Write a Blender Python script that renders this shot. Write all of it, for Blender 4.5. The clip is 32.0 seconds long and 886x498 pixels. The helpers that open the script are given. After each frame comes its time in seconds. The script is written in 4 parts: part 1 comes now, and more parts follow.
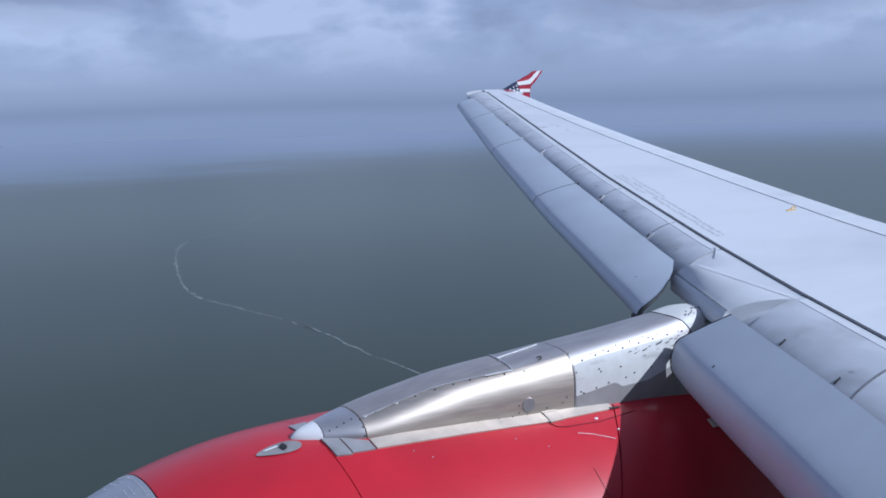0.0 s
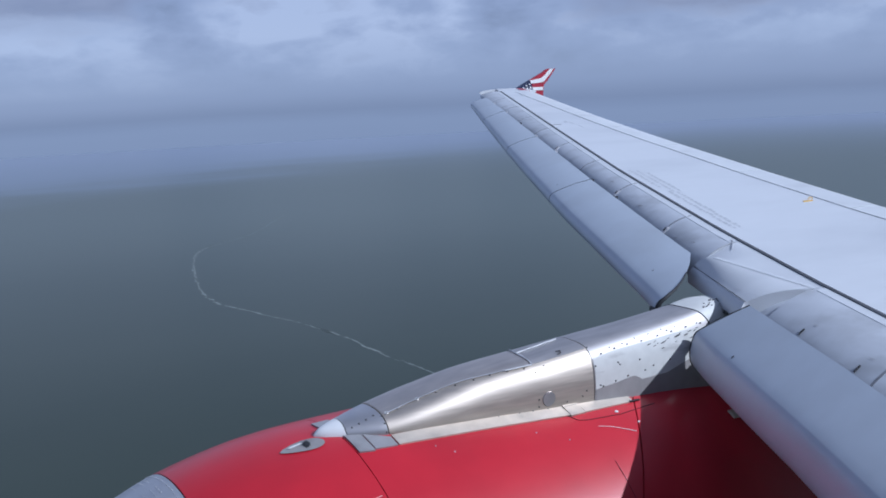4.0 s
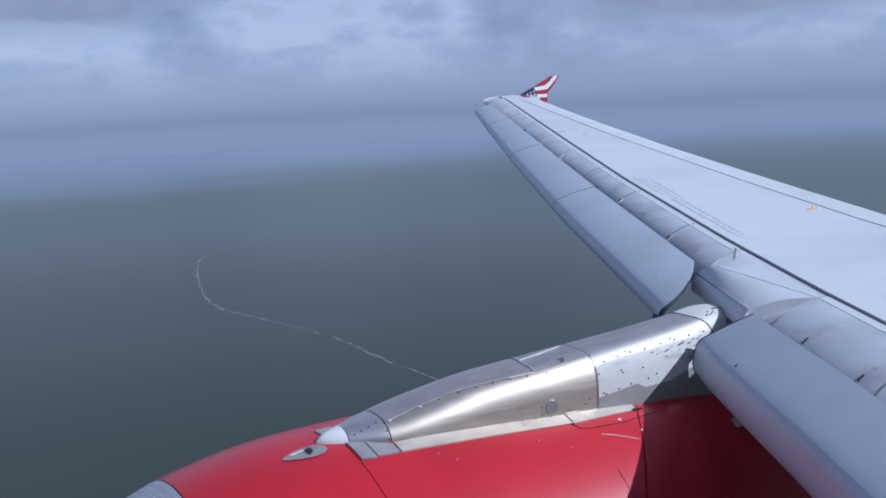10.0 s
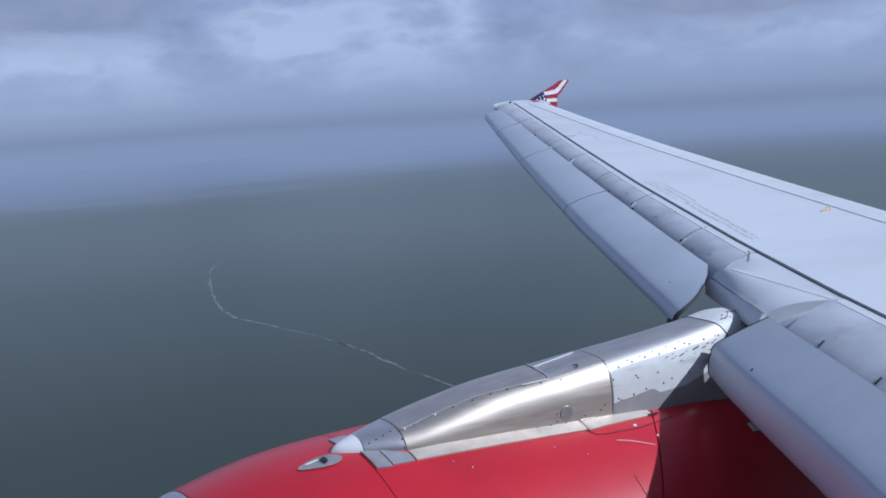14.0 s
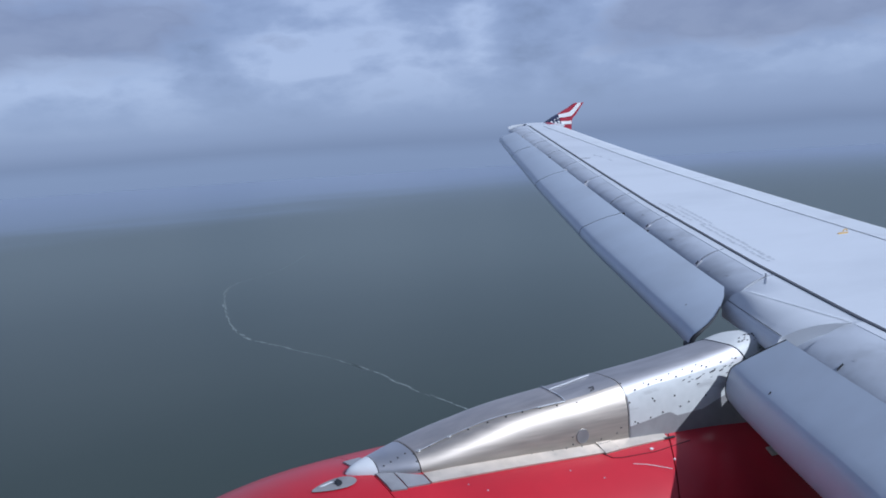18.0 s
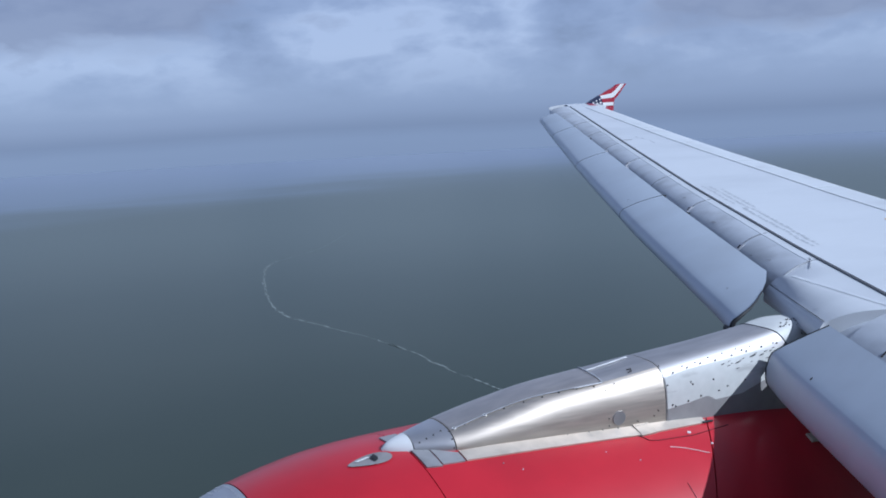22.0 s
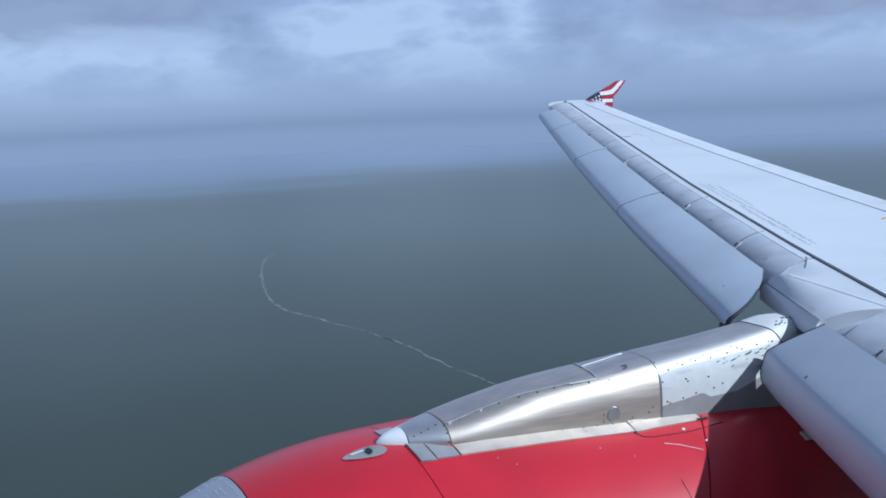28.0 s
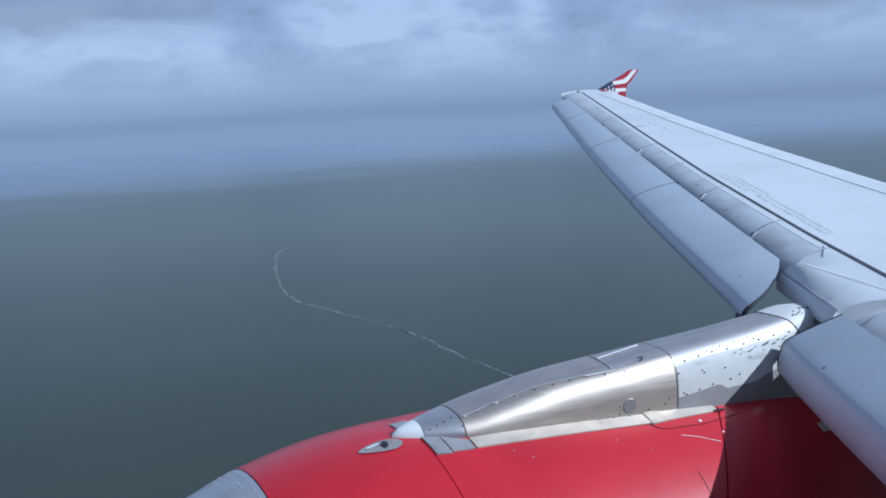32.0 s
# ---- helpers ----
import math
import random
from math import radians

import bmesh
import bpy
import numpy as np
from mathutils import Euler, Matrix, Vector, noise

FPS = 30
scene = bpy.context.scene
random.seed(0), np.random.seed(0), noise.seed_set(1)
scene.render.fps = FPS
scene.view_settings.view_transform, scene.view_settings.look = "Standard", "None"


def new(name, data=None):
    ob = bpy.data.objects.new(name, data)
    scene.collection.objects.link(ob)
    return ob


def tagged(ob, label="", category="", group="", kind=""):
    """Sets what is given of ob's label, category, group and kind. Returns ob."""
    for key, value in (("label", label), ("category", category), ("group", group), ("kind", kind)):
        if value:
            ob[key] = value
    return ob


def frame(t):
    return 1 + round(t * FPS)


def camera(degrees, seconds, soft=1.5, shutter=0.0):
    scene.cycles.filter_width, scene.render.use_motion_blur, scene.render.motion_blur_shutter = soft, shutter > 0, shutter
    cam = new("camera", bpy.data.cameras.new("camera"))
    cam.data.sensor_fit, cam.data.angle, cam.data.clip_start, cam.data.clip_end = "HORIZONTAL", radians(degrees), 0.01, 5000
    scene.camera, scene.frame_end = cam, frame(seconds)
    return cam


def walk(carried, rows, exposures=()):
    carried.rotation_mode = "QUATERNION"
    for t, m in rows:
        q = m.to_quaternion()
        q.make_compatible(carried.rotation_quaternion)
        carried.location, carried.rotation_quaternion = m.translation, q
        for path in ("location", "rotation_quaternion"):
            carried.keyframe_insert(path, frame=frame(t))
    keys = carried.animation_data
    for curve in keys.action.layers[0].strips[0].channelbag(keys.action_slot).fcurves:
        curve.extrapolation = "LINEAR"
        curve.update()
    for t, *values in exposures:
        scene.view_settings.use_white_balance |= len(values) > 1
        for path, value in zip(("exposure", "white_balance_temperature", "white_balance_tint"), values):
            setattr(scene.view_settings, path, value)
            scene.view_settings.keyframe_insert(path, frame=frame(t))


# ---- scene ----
cam = camera(51.40, 32.0, soft=1.8)

# ---- the aircraft's own axes: x aft, y outboard, z up, from the wing root's leading edge ----
UP = Vector((-0.008, 0.058, 0.9983)).normalized()
A = UP.rotation_difference(Vector((0, 0, 1))).to_matrix().to_4x4()


def cabin_pose(x, y, z, yaw, pitch, roll):
    """A camera pose in the aircraft's axes: yaw towards the tail, pitch up, roll, in degrees."""
    a, b, c = radians(yaw), radians(pitch), radians(roll)
    f = Vector((math.sin(a) * math.cos(b), math.cos(a) * math.cos(b), math.sin(b)))
    r = Vector((math.cos(a), -math.sin(a), 0))
    u = r.cross(f)
    r, u = r * math.cos(c) + u * math.sin(c), u * math.cos(c) - r * math.sin(c)
    m = Matrix((r, u, -f)).transposed().to_4x4()
    return A @ Matrix.Translation((x, y, z)) @ m


# seconds, place in metres, yaw, pitch and roll in degrees
PATH = [
    (0, -2.7750, 1.7609, 1.8969, 33.581, -10.950, 0.574),
    (0.5, -2.8016, 1.7298, 1.8935, 33.450, -11.114, 0.452),
    (1, -2.8003, 1.7159, 1.8883, 33.603, -11.312, 0.219),
    (1.5, -2.8003, 1.7265, 1.8978, 33.925, -10.890, 0.158),
    (2, -2.8021, 1.7315, 1.8860, 33.456, -10.847, 0.088),
    (2.5, -2.8027, 1.7289, 1.8923, 32.847, -10.999, -0.425),
    (3, -2.8013, 1.7362, 1.8970, 32.296, -10.652, -0.896),
    (3.5, -2.8034, 1.7257, 1.8814, 32.529, -10.831, -0.835),
    (5.5, -2.8039, 1.7383, 1.8902, 32.502, -10.968, -0.911),
    (6, -2.8001, 1.7350, 1.8854, 32.547, -11.425, -0.891),
    (6.5, -2.8033, 1.7284, 1.8856, 32.509, -11.691, -0.681),
    (7, -2.8002, 1.7309, 1.8900, 32.669, -11.482, -0.754),
    (7.5, -2.7986, 1.7472, 1.8887, 32.607, -11.222, -0.675),
    (8, -2.7980, 1.7335, 1.8953, 32.556, -10.859, -0.554),
    (8.5, -2.8006, 1.7341, 1.8913, 32.574, -10.794, -0.471),
    (9, -2.8020, 1.7326, 1.8917, 32.395, -10.699, -0.661),
    (9.5, -2.8031, 1.7303, 1.8886, 32.458, -10.537, -0.719),
    (10, -2.8027, 1.7258, 1.8878, 32.322, -10.485, -0.659),
    (10.5, -2.8035, 1.7322, 1.8872, 32.248, -10.352, -0.629),
    (11, -2.8029, 1.7262, 1.8933, 32.506, -10.411, -0.532),
    (11.5, -2.8043, 1.7315, 1.8946, 32.642, -10.485, -0.405),
    (12, -2.8022, 1.7337, 1.8915, 32.035, -10.590, -0.739),
    (12.5, -2.8029, 1.7365, 1.8847, 31.975, -10.595, -0.911),
    (13, -2.8024, 1.7308, 1.8819, 32.506, -10.480, -0.701),
    (13.5, -2.8045, 1.7307, 1.8755, 32.425, -10.451, -0.802),
    (14, -2.8013, 1.7374, 1.8952, 31.608, -10.132, -1.529),
    (14.5, -2.8030, 1.7368, 1.8946, 31.652, -9.859, -1.394),
    (15, -2.8054, 1.7320, 1.8901, 31.505, -9.786, -1.502),
    (15.5, -2.8067, 1.7378, 1.8831, 30.892, -9.573, -1.568),
    (17.5, -2.8006, 1.7381, 1.8886, 30.858, -9.151, -1.368),
    (18, -2.8061, 1.7439, 1.8909, 30.766, -8.727, -1.548),
    (18.5, -2.8022, 1.7452, 1.8937, 30.186, -8.787, -1.821),
    (19, -2.8021, 1.7422, 1.8812, 29.966, -8.839, -2.059),
    (19.5, -2.8038, 1.7416, 1.8808, 30.181, -8.883, -1.680),
    (20, -2.8079, 1.7553, 1.8854, 29.373, -8.993, -1.177),
    (20.5, -2.8028, 1.7648, 1.8728, 28.688, -8.775, -1.349),
    (21, -2.8127, 1.7578, 1.8713, 28.465, -8.752, -1.604),
    (21.5, -2.8040, 1.7570, 1.8727, 28.048, -9.535, -1.513),
    (22, -2.8048, 1.7481, 1.8762, 28.319, -9.846, -1.072),
    (22.5, -2.8005, 1.7505, 1.8797, 28.075, -9.766, -1.130),
    (23, -2.8036, 1.7494, 1.8846, 27.821, -9.481, -0.900),
    (23.5, -2.8036, 1.7516, 1.8867, 28.093, -9.685, -0.820),
    (24, -2.8029, 1.7438, 1.8825, 29.631, -9.645, -0.449),
    (24.5, -2.8058, 1.7490, 1.8788, 29.379, -9.218, -0.462),
    (25, -2.8070, 1.7541, 1.8807, 28.782, -9.633, -0.369),
    (25.5, -2.8063, 1.7494, 1.8833, 28.948, -9.823, -0.027),
    (27.5, -2.8007, 1.7503, 1.8822, 28.295, -10.120, -0.479),
    (28, -2.8016, 1.7453, 1.8734, 28.457, -10.164, -0.387),
    (28.5, -2.8008, 1.7431, 1.8850, 28.709, -10.503, -0.324),
    (29, -2.8018, 1.7556, 1.8802, 28.403, -10.375, -0.622),
    (29.5, -2.7985, 1.7595, 1.8876, 28.302, -10.057, -0.620),
    (30, -2.8010, 1.7409, 1.8813, 28.586, -10.374, -0.464),
    (30.5, -2.8015, 1.7589, 1.8787, 28.334, -10.725, -0.534),
    (31, -2.8030, 1.7498, 1.8767, 28.204, -10.862, -0.517),
    (31.5, -2.8010, 1.7601, 1.8783, 27.771, -10.763, -0.963),
    (32, -2.7980, 1.7609, 1.8795, 27.608, -10.712, -0.988),
]
walk(cam, [(row[0], cabin_pose(*row[1:])) for row in PATH],
     exposures=[(0, 0.0, 5720, 10), (2, 0.0, 5720, 10), (3.5, -0.1, 5720, 10), (10, -0.08, 5720, 10), (13, -0.01, 5720, 10), (14, -0.1, 5720, 10), (19, -0.1, 5720, 8), (22, -0.05, 5680, 7), (25, -0.03, 5620, 6), (28, 0.08, 5540, 4), (30, 0.09, 5540, 4), (32, 0.03, 5540, 4)])

# ---- world, sun ----
SUN_WAY = (A.to_3x3() @ Vector((-0.575, 0.550, -0.606))).normalized()   # the way the sunlight goes
to_sun = -SUN_WAY
sun = new("sun", bpy.data.lights.new("sun", "SUN"))
sun.data.energy, sun.data.angle, sun.data.color = 4.2, radians(0.6), (0.95, 0.97, 1.0)
sun.rotation_mode = "QUATERNION"
sun.rotation_quaternion = SUN_WAY.to_track_quat("-Z", "Y")
sun.location = to_sun * 60

world = bpy.data.worlds.new("world")
scene.world = world
world.use_nodes = True
wt = world.node_tree
wt.nodes.clear()


def wnode(kind, **values):
    n = wt.nodes.new(kind)
    for k, v in values.items():
        if k in n.inputs:
            n.inputs[k].default_value = v
    return n


def wlink(a, b):
    wt.links.new(a, b)


def wmath(op, a, b=None, clamp=False):
    n = wt.nodes.new("ShaderNodeMath")
    n.operation, n.use_clamp = op, clamp
    for i, v in enumerate((a, b)):
        if v is None:
            continue
        if isinstance(v, (int, float)):
            n.inputs[i].default_value = v
        else:
            wlink(v, n.inputs[i])
    return n.outputs[0]


def wramp(fac, stops):
    n = wt.nodes.new("ShaderNodeValToRGB")
    e = n.color_ramp.elements
    while len(e) < len(stops):
        e.new(0.5)
    for k, (pos, col) in zip(e, stops):
        k.position, k.color = pos, (*col, 1)
    wlink(fac, n.inputs[0])
    return n.outputs[0]


def wmix(fac, a, b):
    n = wt.nodes.new("ShaderNodeMix")
    n.data_type = "RGBA"
    for i, v in ((0, fac), (6, a), (7, b)):
        if isinstance(v, (int, float)):
            n.inputs[i].default_value = v
        elif isinstance(v, tuple):
            n.inputs[i].default_value = (*v, 1)
        else:
            wlink(v, n.inputs[i])
    return n.outputs[2]


coord = wt.nodes.new("ShaderNodeTexCoord").outputs["Generated"]
sep = wt.nodes.new("ShaderNodeSeparateXYZ")
wlink(coord, sep.inputs[0])
rise = wmath("MAXIMUM", sep.outputs[2], 0.0)
# broken low cloud, drawn out sideways
comb = wt.nodes.new("ShaderNodeMapping")
comb.inputs["Scale"].default_value = (1.0, 1.0, 2.3)
comb.inputs["Location"].default_value = (0.35, 0.1, 0.0)
wlink(coord, comb.inputs[0])
big = wnode("ShaderNodeTexNoise", Scale=3.2, Detail=8.0, Roughness=0.5, Distortion=0.35)
wlink(comb.outputs[0], big.inputs["Vector"])
wisps = wnode("ShaderNodeTexNoise", Scale=13.0, Detail=6.0, Roughness=0.52, Distortion=0.15)
wlink(comb.outputs[0], wisps.inputs["Vector"])
puff = wmath("ADD", wmath("MULTIPLY", big.outputs[0], 0.58), wmath("MULTIPLY", wisps.outputs[0], 0.42))
clouds = wramp(puff, [(0.37, (0.225, 0.27, 0.41)), (0.45, (0.30, 0.36, 0.54)), (0.51, (0.35, 0.415, 0.605)), (0.59, (0.49, 0.56, 0.755))])
# two darker banks among them


def bank(way, reach):
    off = wt.nodes.new("ShaderNodeVectorMath")
    off.operation = "SUBTRACT"
    wlink(coord, off.inputs[0])
    off.inputs[1].default_value = way
    flat = wt.nodes.new("ShaderNodeVectorMath")
    flat.operation = "MULTIPLY"
    wlink(off.outputs[0], flat.inputs[0])
    flat.inputs[1].default_value = (1.0, 1.0, 4.5)
    far = wt.nodes.new("ShaderNodeVectorMath")
    far.operation = "LENGTH"
    wlink(flat.outputs[0], far.inputs[0])
    body = wmath("SUBTRACT", 1.0, wmath("DIVIDE", far.outputs["Value"], reach), True)
    ragged = wmath("ADD", wmath("MULTIPLY", body, 1.7), wmath("MULTIPLY", wmath("SUBTRACT", wisps.outputs[0], 0.5), 2.4))
    return wmath("MULTIPLY", wmath("SUBTRACT", ragged, 0.35), 1.6, True)


dim = wmath("MAXIMUM", bank((0.14, 0.975, 0.135), 0.27), bank((0.76, 0.64, 0.118), 0.24))
clouds = wmix(wmath("MULTIPLY", dim, 0.68), clouds, (0.215, 0.235, 0.36))
lit = wmath("MAXIMUM", bank((0.19, 0.977, 0.098), 0.13), bank((0.80, 0.597, 0.066), 0.10))
clouds = wmix(wmath("MULTIPLY", lit, 0.42), clouds, (0.52, 0.60, 0.80))
# mist thickens towards the horizon
# and a bluer streak lies along it, above the pale mist on the far water
low = wmath("ADD", sep.outputs[2], wmath("ADD", 0.03, wmath("MULTIPLY", wmath("SUBTRACT", big.outputs[0], 0.5), 0.022)))
mist = wramp(low, [(0.0, (0.255, 0.325, 0.49)), (0.026, (0.262, 0.334, 0.505)), (0.040, (0.218, 0.283, 0.445)), (0.056, (0.272, 0.342, 0.525)), (0.09, (0.33, 0.405, 0.60)), (0.23, (0.36, 0.44, 0.645))])
veil = wmath("SUBTRACT", 1.0, wmath("DIVIDE", wmath("SUBTRACT", rise, 0.03), 0.06, True), True)
deck = wmix(veil, clouds, mist)
# the sky overhead, out of view, is dimmed to cut the fill light
overhead = wmath("DIVIDE", wmath("SUBTRACT", rise, 0.28), 0.5, True)
thick = wt.nodes.new("ShaderNodeVectorMath")
thick.operation = "SCALE"
wlink(deck, thick.inputs[0])
wlink(wmath("SUBTRACT", 1.0, wmath("MULTIPLY", overhead, 0.50)), thick.inputs["Scale"])
deck = thick.outputs[0]
nish = wt.nodes.new("ShaderNodeTexSky")
nish.sky_type, nish.sun_disc = "NISHITA", False
nish.sun_elevation = math.asin(to_sun.z)
nish.sun_rotation = math.atan2(to_sun.x, to_sun.y)
blue = wt.nodes.new("ShaderNodeVectorMath")
blue.operation = "SCALE"
wlink(nish.outputs[0], blue.inputs[0])
blue.inputs["Scale"].default_value = 0.1
back = wt.nodes.new("ShaderNodeBackground")
wlink(wmix(0.86, blue.outputs[0], deck), back.inputs[0])
back.inputs[1].default_value = 1.0
wlink(back.outputs[0], wt.nodes.new("ShaderNodeOutputWorld").inputs[0])


# ---- materials ----
def surface(name, colour, rough=0.5, metal=0.0, spread=0.12, grain=8.0, stretch=(1, 1, 1), bump=0.0, coat=0.0, dirt=None, dirt_at=(0.55, 0.75), dirt_scale=1.4, dirt_stretch=(1, 1, 1), rough_spread=0.1, per_piece=0.0):
    """A principled surface with grain at one scale and stains at another, in the thing's own metres."""
    m = bpy.data.materials.new(name)
    m.use_nodes = True
    t = m.node_tree
    b = t.nodes["Principled BSDF"]
    tc = t.nodes.new("ShaderNodeTexCoord")

    def noise_of(scale, detail, stretched):
        mp = t.nodes.new("ShaderNodeMapping")
        mp.inputs["Scale"].default_value = stretched
        t.links.new(tc.outputs["Object"], mp.inputs[0])
        n = t.nodes.new("ShaderNodeTexNoise")
        n.inputs["Scale"].default_value, n.inputs["Detail"].default_value = scale, detail
        t.links.new(mp.outputs[0], n.inputs["Vector"])
        return n.outputs[0]

    fine = noise_of(grain, 5.0, stretch)
    ramp = t.nodes.new("ShaderNodeValToRGB")
    lo, hi = ramp.color_ramp.elements
    lo.position, hi.position = 0.3, 0.7
    lo.color = (*[c * (1 - spread) for c in colour], 1)
    hi.color = (*[min(1, c * (1 + spread)) for c in colour], 1)
    t.links.new(fine, ramp.inputs[0])
    out = ramp.outputs[0]
    if dirt:
        spots = noise_of(dirt_scale, 6.0, dirt_stretch)
        k = t.nodes.new("ShaderNodeMapRange")
        k.inputs[1].default_value, k.inputs[2].default_value = dirt_at
        t.links.new(spots, k.inputs[0])
        mx = t.nodes.new("ShaderNodeMix")
        mx.data_type = "RGBA"
        t.links.new(k.outputs[0], mx.inputs[0])
        t.links.new(out, mx.inputs[6])
        mx.inputs[7].default_value = (*dirt, 1)
        out = mx.outputs[2]
    if per_piece:
        info = t.nodes.new("ShaderNodeObjectInfo")
        hs = t.nodes.new("ShaderNodeHueSaturation")
        mr = t.nodes.new("ShaderNodeMapRange")
        mr.inputs[3].default_value, mr.inputs[4].default_value = 1 - per_piece, 1 + per_piece
        t.links.new(info.outputs["Random"], mr.inputs[0])
        t.links.new(mr.outputs[0], hs.inputs["Value"])
        t.links.new(out, hs.inputs["Color"])
        out = hs.outputs[0]
    t.links.new(out, b.inputs["Base Color"])
    rr = t.nodes.new("ShaderNodeMapRange")
    rr.inputs[3].default_value, rr.inputs[4].default_value = max(0.02, rough - rough_spread), min(1, rough + rough_spread)
    t.links.new(fine, rr.inputs[0])
    t.links.new(rr.outputs[0], b.inputs["Roughness"])
    b.inputs["Metallic"].default_value = metal
    b.inputs["Coat Weight"].default_value, b.inputs["Coat Roughness"].default_value = coat, 0.18
    if bump:
        bp = t.nodes.new("ShaderNodeBump")
        bp.inputs["Strength"].default_value, bp.inputs["Distance"].default_value = bump, 0.004
        t.links.new(fine, bp.inputs["Height"])
        t.links.new(bp.outputs[0], b.inputs["Normal"])
    return m


WING = surface("wing_paint", (0.60, 0.62, 0.66), 0.38, spread=0.03, grain=5, stretch=(0.4, 1.6, 1), dirt=(0.50, 0.52, 0.56), dirt_at=(0.5, 0.8), dirt_scale=0.9, dirt_stretch=(0.5, 1.5, 1), bump=0.02)
NOSE = surface("leading_edge_paint", (0.50, 0.525, 0.58), 0.45, spread=0.06, grain=9, stretch=(1, 0.5, 1), dirt=(0.34, 0.355, 0.39), dirt_at=(0.48, 0.80), dirt_scale=4.5, dirt_stretch=(0.8, 0.8, 0.8), bump=0.03, per_piece=0.05)
SLAT = surface("slat_paint", (0.475, 0.525, 0.60), 0.42, coat=0.2, spread=0.03, grain=6, stretch=(0.6, 1.4, 1), dirt=(0.41, 0.45, 0.51), dirt_at=(0.5, 0.82), dirt_scale=1.5, bump=0.02)
SPOILER = surface("spoiler_paint", (0.62, 0.64, 0.67), 0.4, spread=0.04, grain=6, dirt=(0.5, 0.51, 0.54), dirt_scale=2.0, per_piece=0.04)
METAL = surface("brushed_metal", (0.66, 0.585, 0.515), 0.50, 1.0, spread=0.10, grain=14, stretch=(0.25, 2.0, 5.0), dirt=(0.54, 0.48, 0.43), dirt_at=(0.5, 0.8), dirt_scale=2.5, dirt_stretch=(0.5, 1, 2), bump=0.04, rough_spread=0.06)
METAL_TOP = surface("pale_metal", (0.48, 0.465, 0.48), 0.61, 0.92, spread=0.10, grain=12, stretch=(0.3, 2.0, 3.0), dirt=(0.44, 0.42, 0.44), dirt_scale=2.2, bump=0.05, rough_spread=0.06)
CROWN = surface("dull_crown_metal", (0.64, 0.585, 0.555), 0.52, 0.95, spread=0.08, grain=12, stretch=(0.3, 2.0, 3.0), dirt=(0.55, 0.51, 0.49), dirt_scale=3, bump=0.03)
FAIRING = surface("fairing_metal", (0.66, 0.64, 0.65), 0.40, 0.9, spread=0.04, grain=10, dirt=(0.58, 0.58, 0.62), dirt_scale=4)
WHITE = surface("white_paint", (0.72, 0.73, 0.75), 0.42, spread=0.03, grain=16, dirt=(0.58, 0.58, 0.58), dirt_at=(0.55, 0.8), dirt_scale=5.0)
CHIPPED = surface("chipped_white_paint", (0.60, 0.605, 0.60), 0.5, spread=0.05, grain=18, dirt=(0.47, 0.47, 0.47), dirt_at=(0.62, 0.70), dirt_scale=7.0, dirt_stretch=(0.5, 1, 2.0))
FLANGE = surface("flange_metal", (0.60, 0.53, 0.46), 0.5, 0.3, spread=0.14, grain=12, dirt=(0.42, 0.38, 0.34), dirt_scale=6)
GREY = surface("grey_panel", (0.30, 0.285, 0.29), 0.55, 0.1, spread=0.08, grain=14, dirt=(0.18, 0.18, 0.19), dirt_scale=4)
PLATE = surface("foot_plate_paint", (0.38, 0.375, 0.39), 0.45, 0.3, spread=0.08, grain=14, dirt=(0.26, 0.25, 0.26), dirt_scale=6)
RED = surface("red_paint", (0.50, 0.015, 0.030), 0.42, spread=0.06, grain=4, coat=0.25, dirt=(0.40, 0.014, 0.028), dirt_at=(0.5, 0.85), dirt_scale=1.6, rough_spread=0.05)
RED.node_tree.nodes["Principled BSDF"].inputs["Specular IOR Level"].default_value = 0.32
LIP = surface("bare_lip_metal", (0.50, 0.51, 0.55), 0.42, 0.55, spread=0.06, grain=10, dirt=(0.40, 0.41, 0.46), dirt_scale=3)
DARK = surface("dark_gap", (0.02, 0.021, 0.026), 0.7, spread=0.2, grain=20)
SEAL = surface("black_seal", (0.055, 0.06, 0.075), 0.65, spread=0.25, grain=14)
SEAM = surface("seam_sealant", (0.40, 0.41, 0.45), 0.6, spread=0.3, grain=10)
STAIN = surface("soot_mark", (0.05, 0.05, 0.06), 0.6, spread=0.3, grain=30)
DARK_JOINT = surface("dark_joint", (0.20, 0.205, 0.23), 0.6, spread=0.3, grain=24)
SMUDGE = surface("grey_smudge", (0.34, 0.345, 0.375), 0.6, spread=0.25, grain=40)
FAINT = surface("faded_stencil", (0.47, 0.49, 0.53), 0.45, spread=0.10, grain=30)
PINK_LINE = surface("pinkish_line", (0.66, 0.30, 0.30), 0.5, spread=0.2, grain=30)
YELLOW = surface("yellow_paint", (0.70, 0.42, 0.06), 0.45, spread=0.08, grain=20)
NAVY = surface("navy_paint", (0.022, 0.03, 0.075), 0.35, spread=0.1, grain=20)
FLAGRED = surface("flag_red_paint", (0.36, 0.022, 0.045), 0.35, spread=0.08, grain=12)
FLAGWHITE = surface("flag_white_paint", (0.78, 0.78, 0.78), 0.35, spread=0.04, grain=12)
RIVET = surface("rivet_head", (0.06, 0.055, 0.055), 0.65, 0.0, spread=0.2, grain=40)
RING = surface("bright_ring", (0.78, 0.78, 0.78), 0.4, 0.2, spread=0.05, grain=40)
CORE = surface("burnt_metal", (0.16, 0.14, 0.13), 0.45, 0.9, spread=0.15, grain=8)
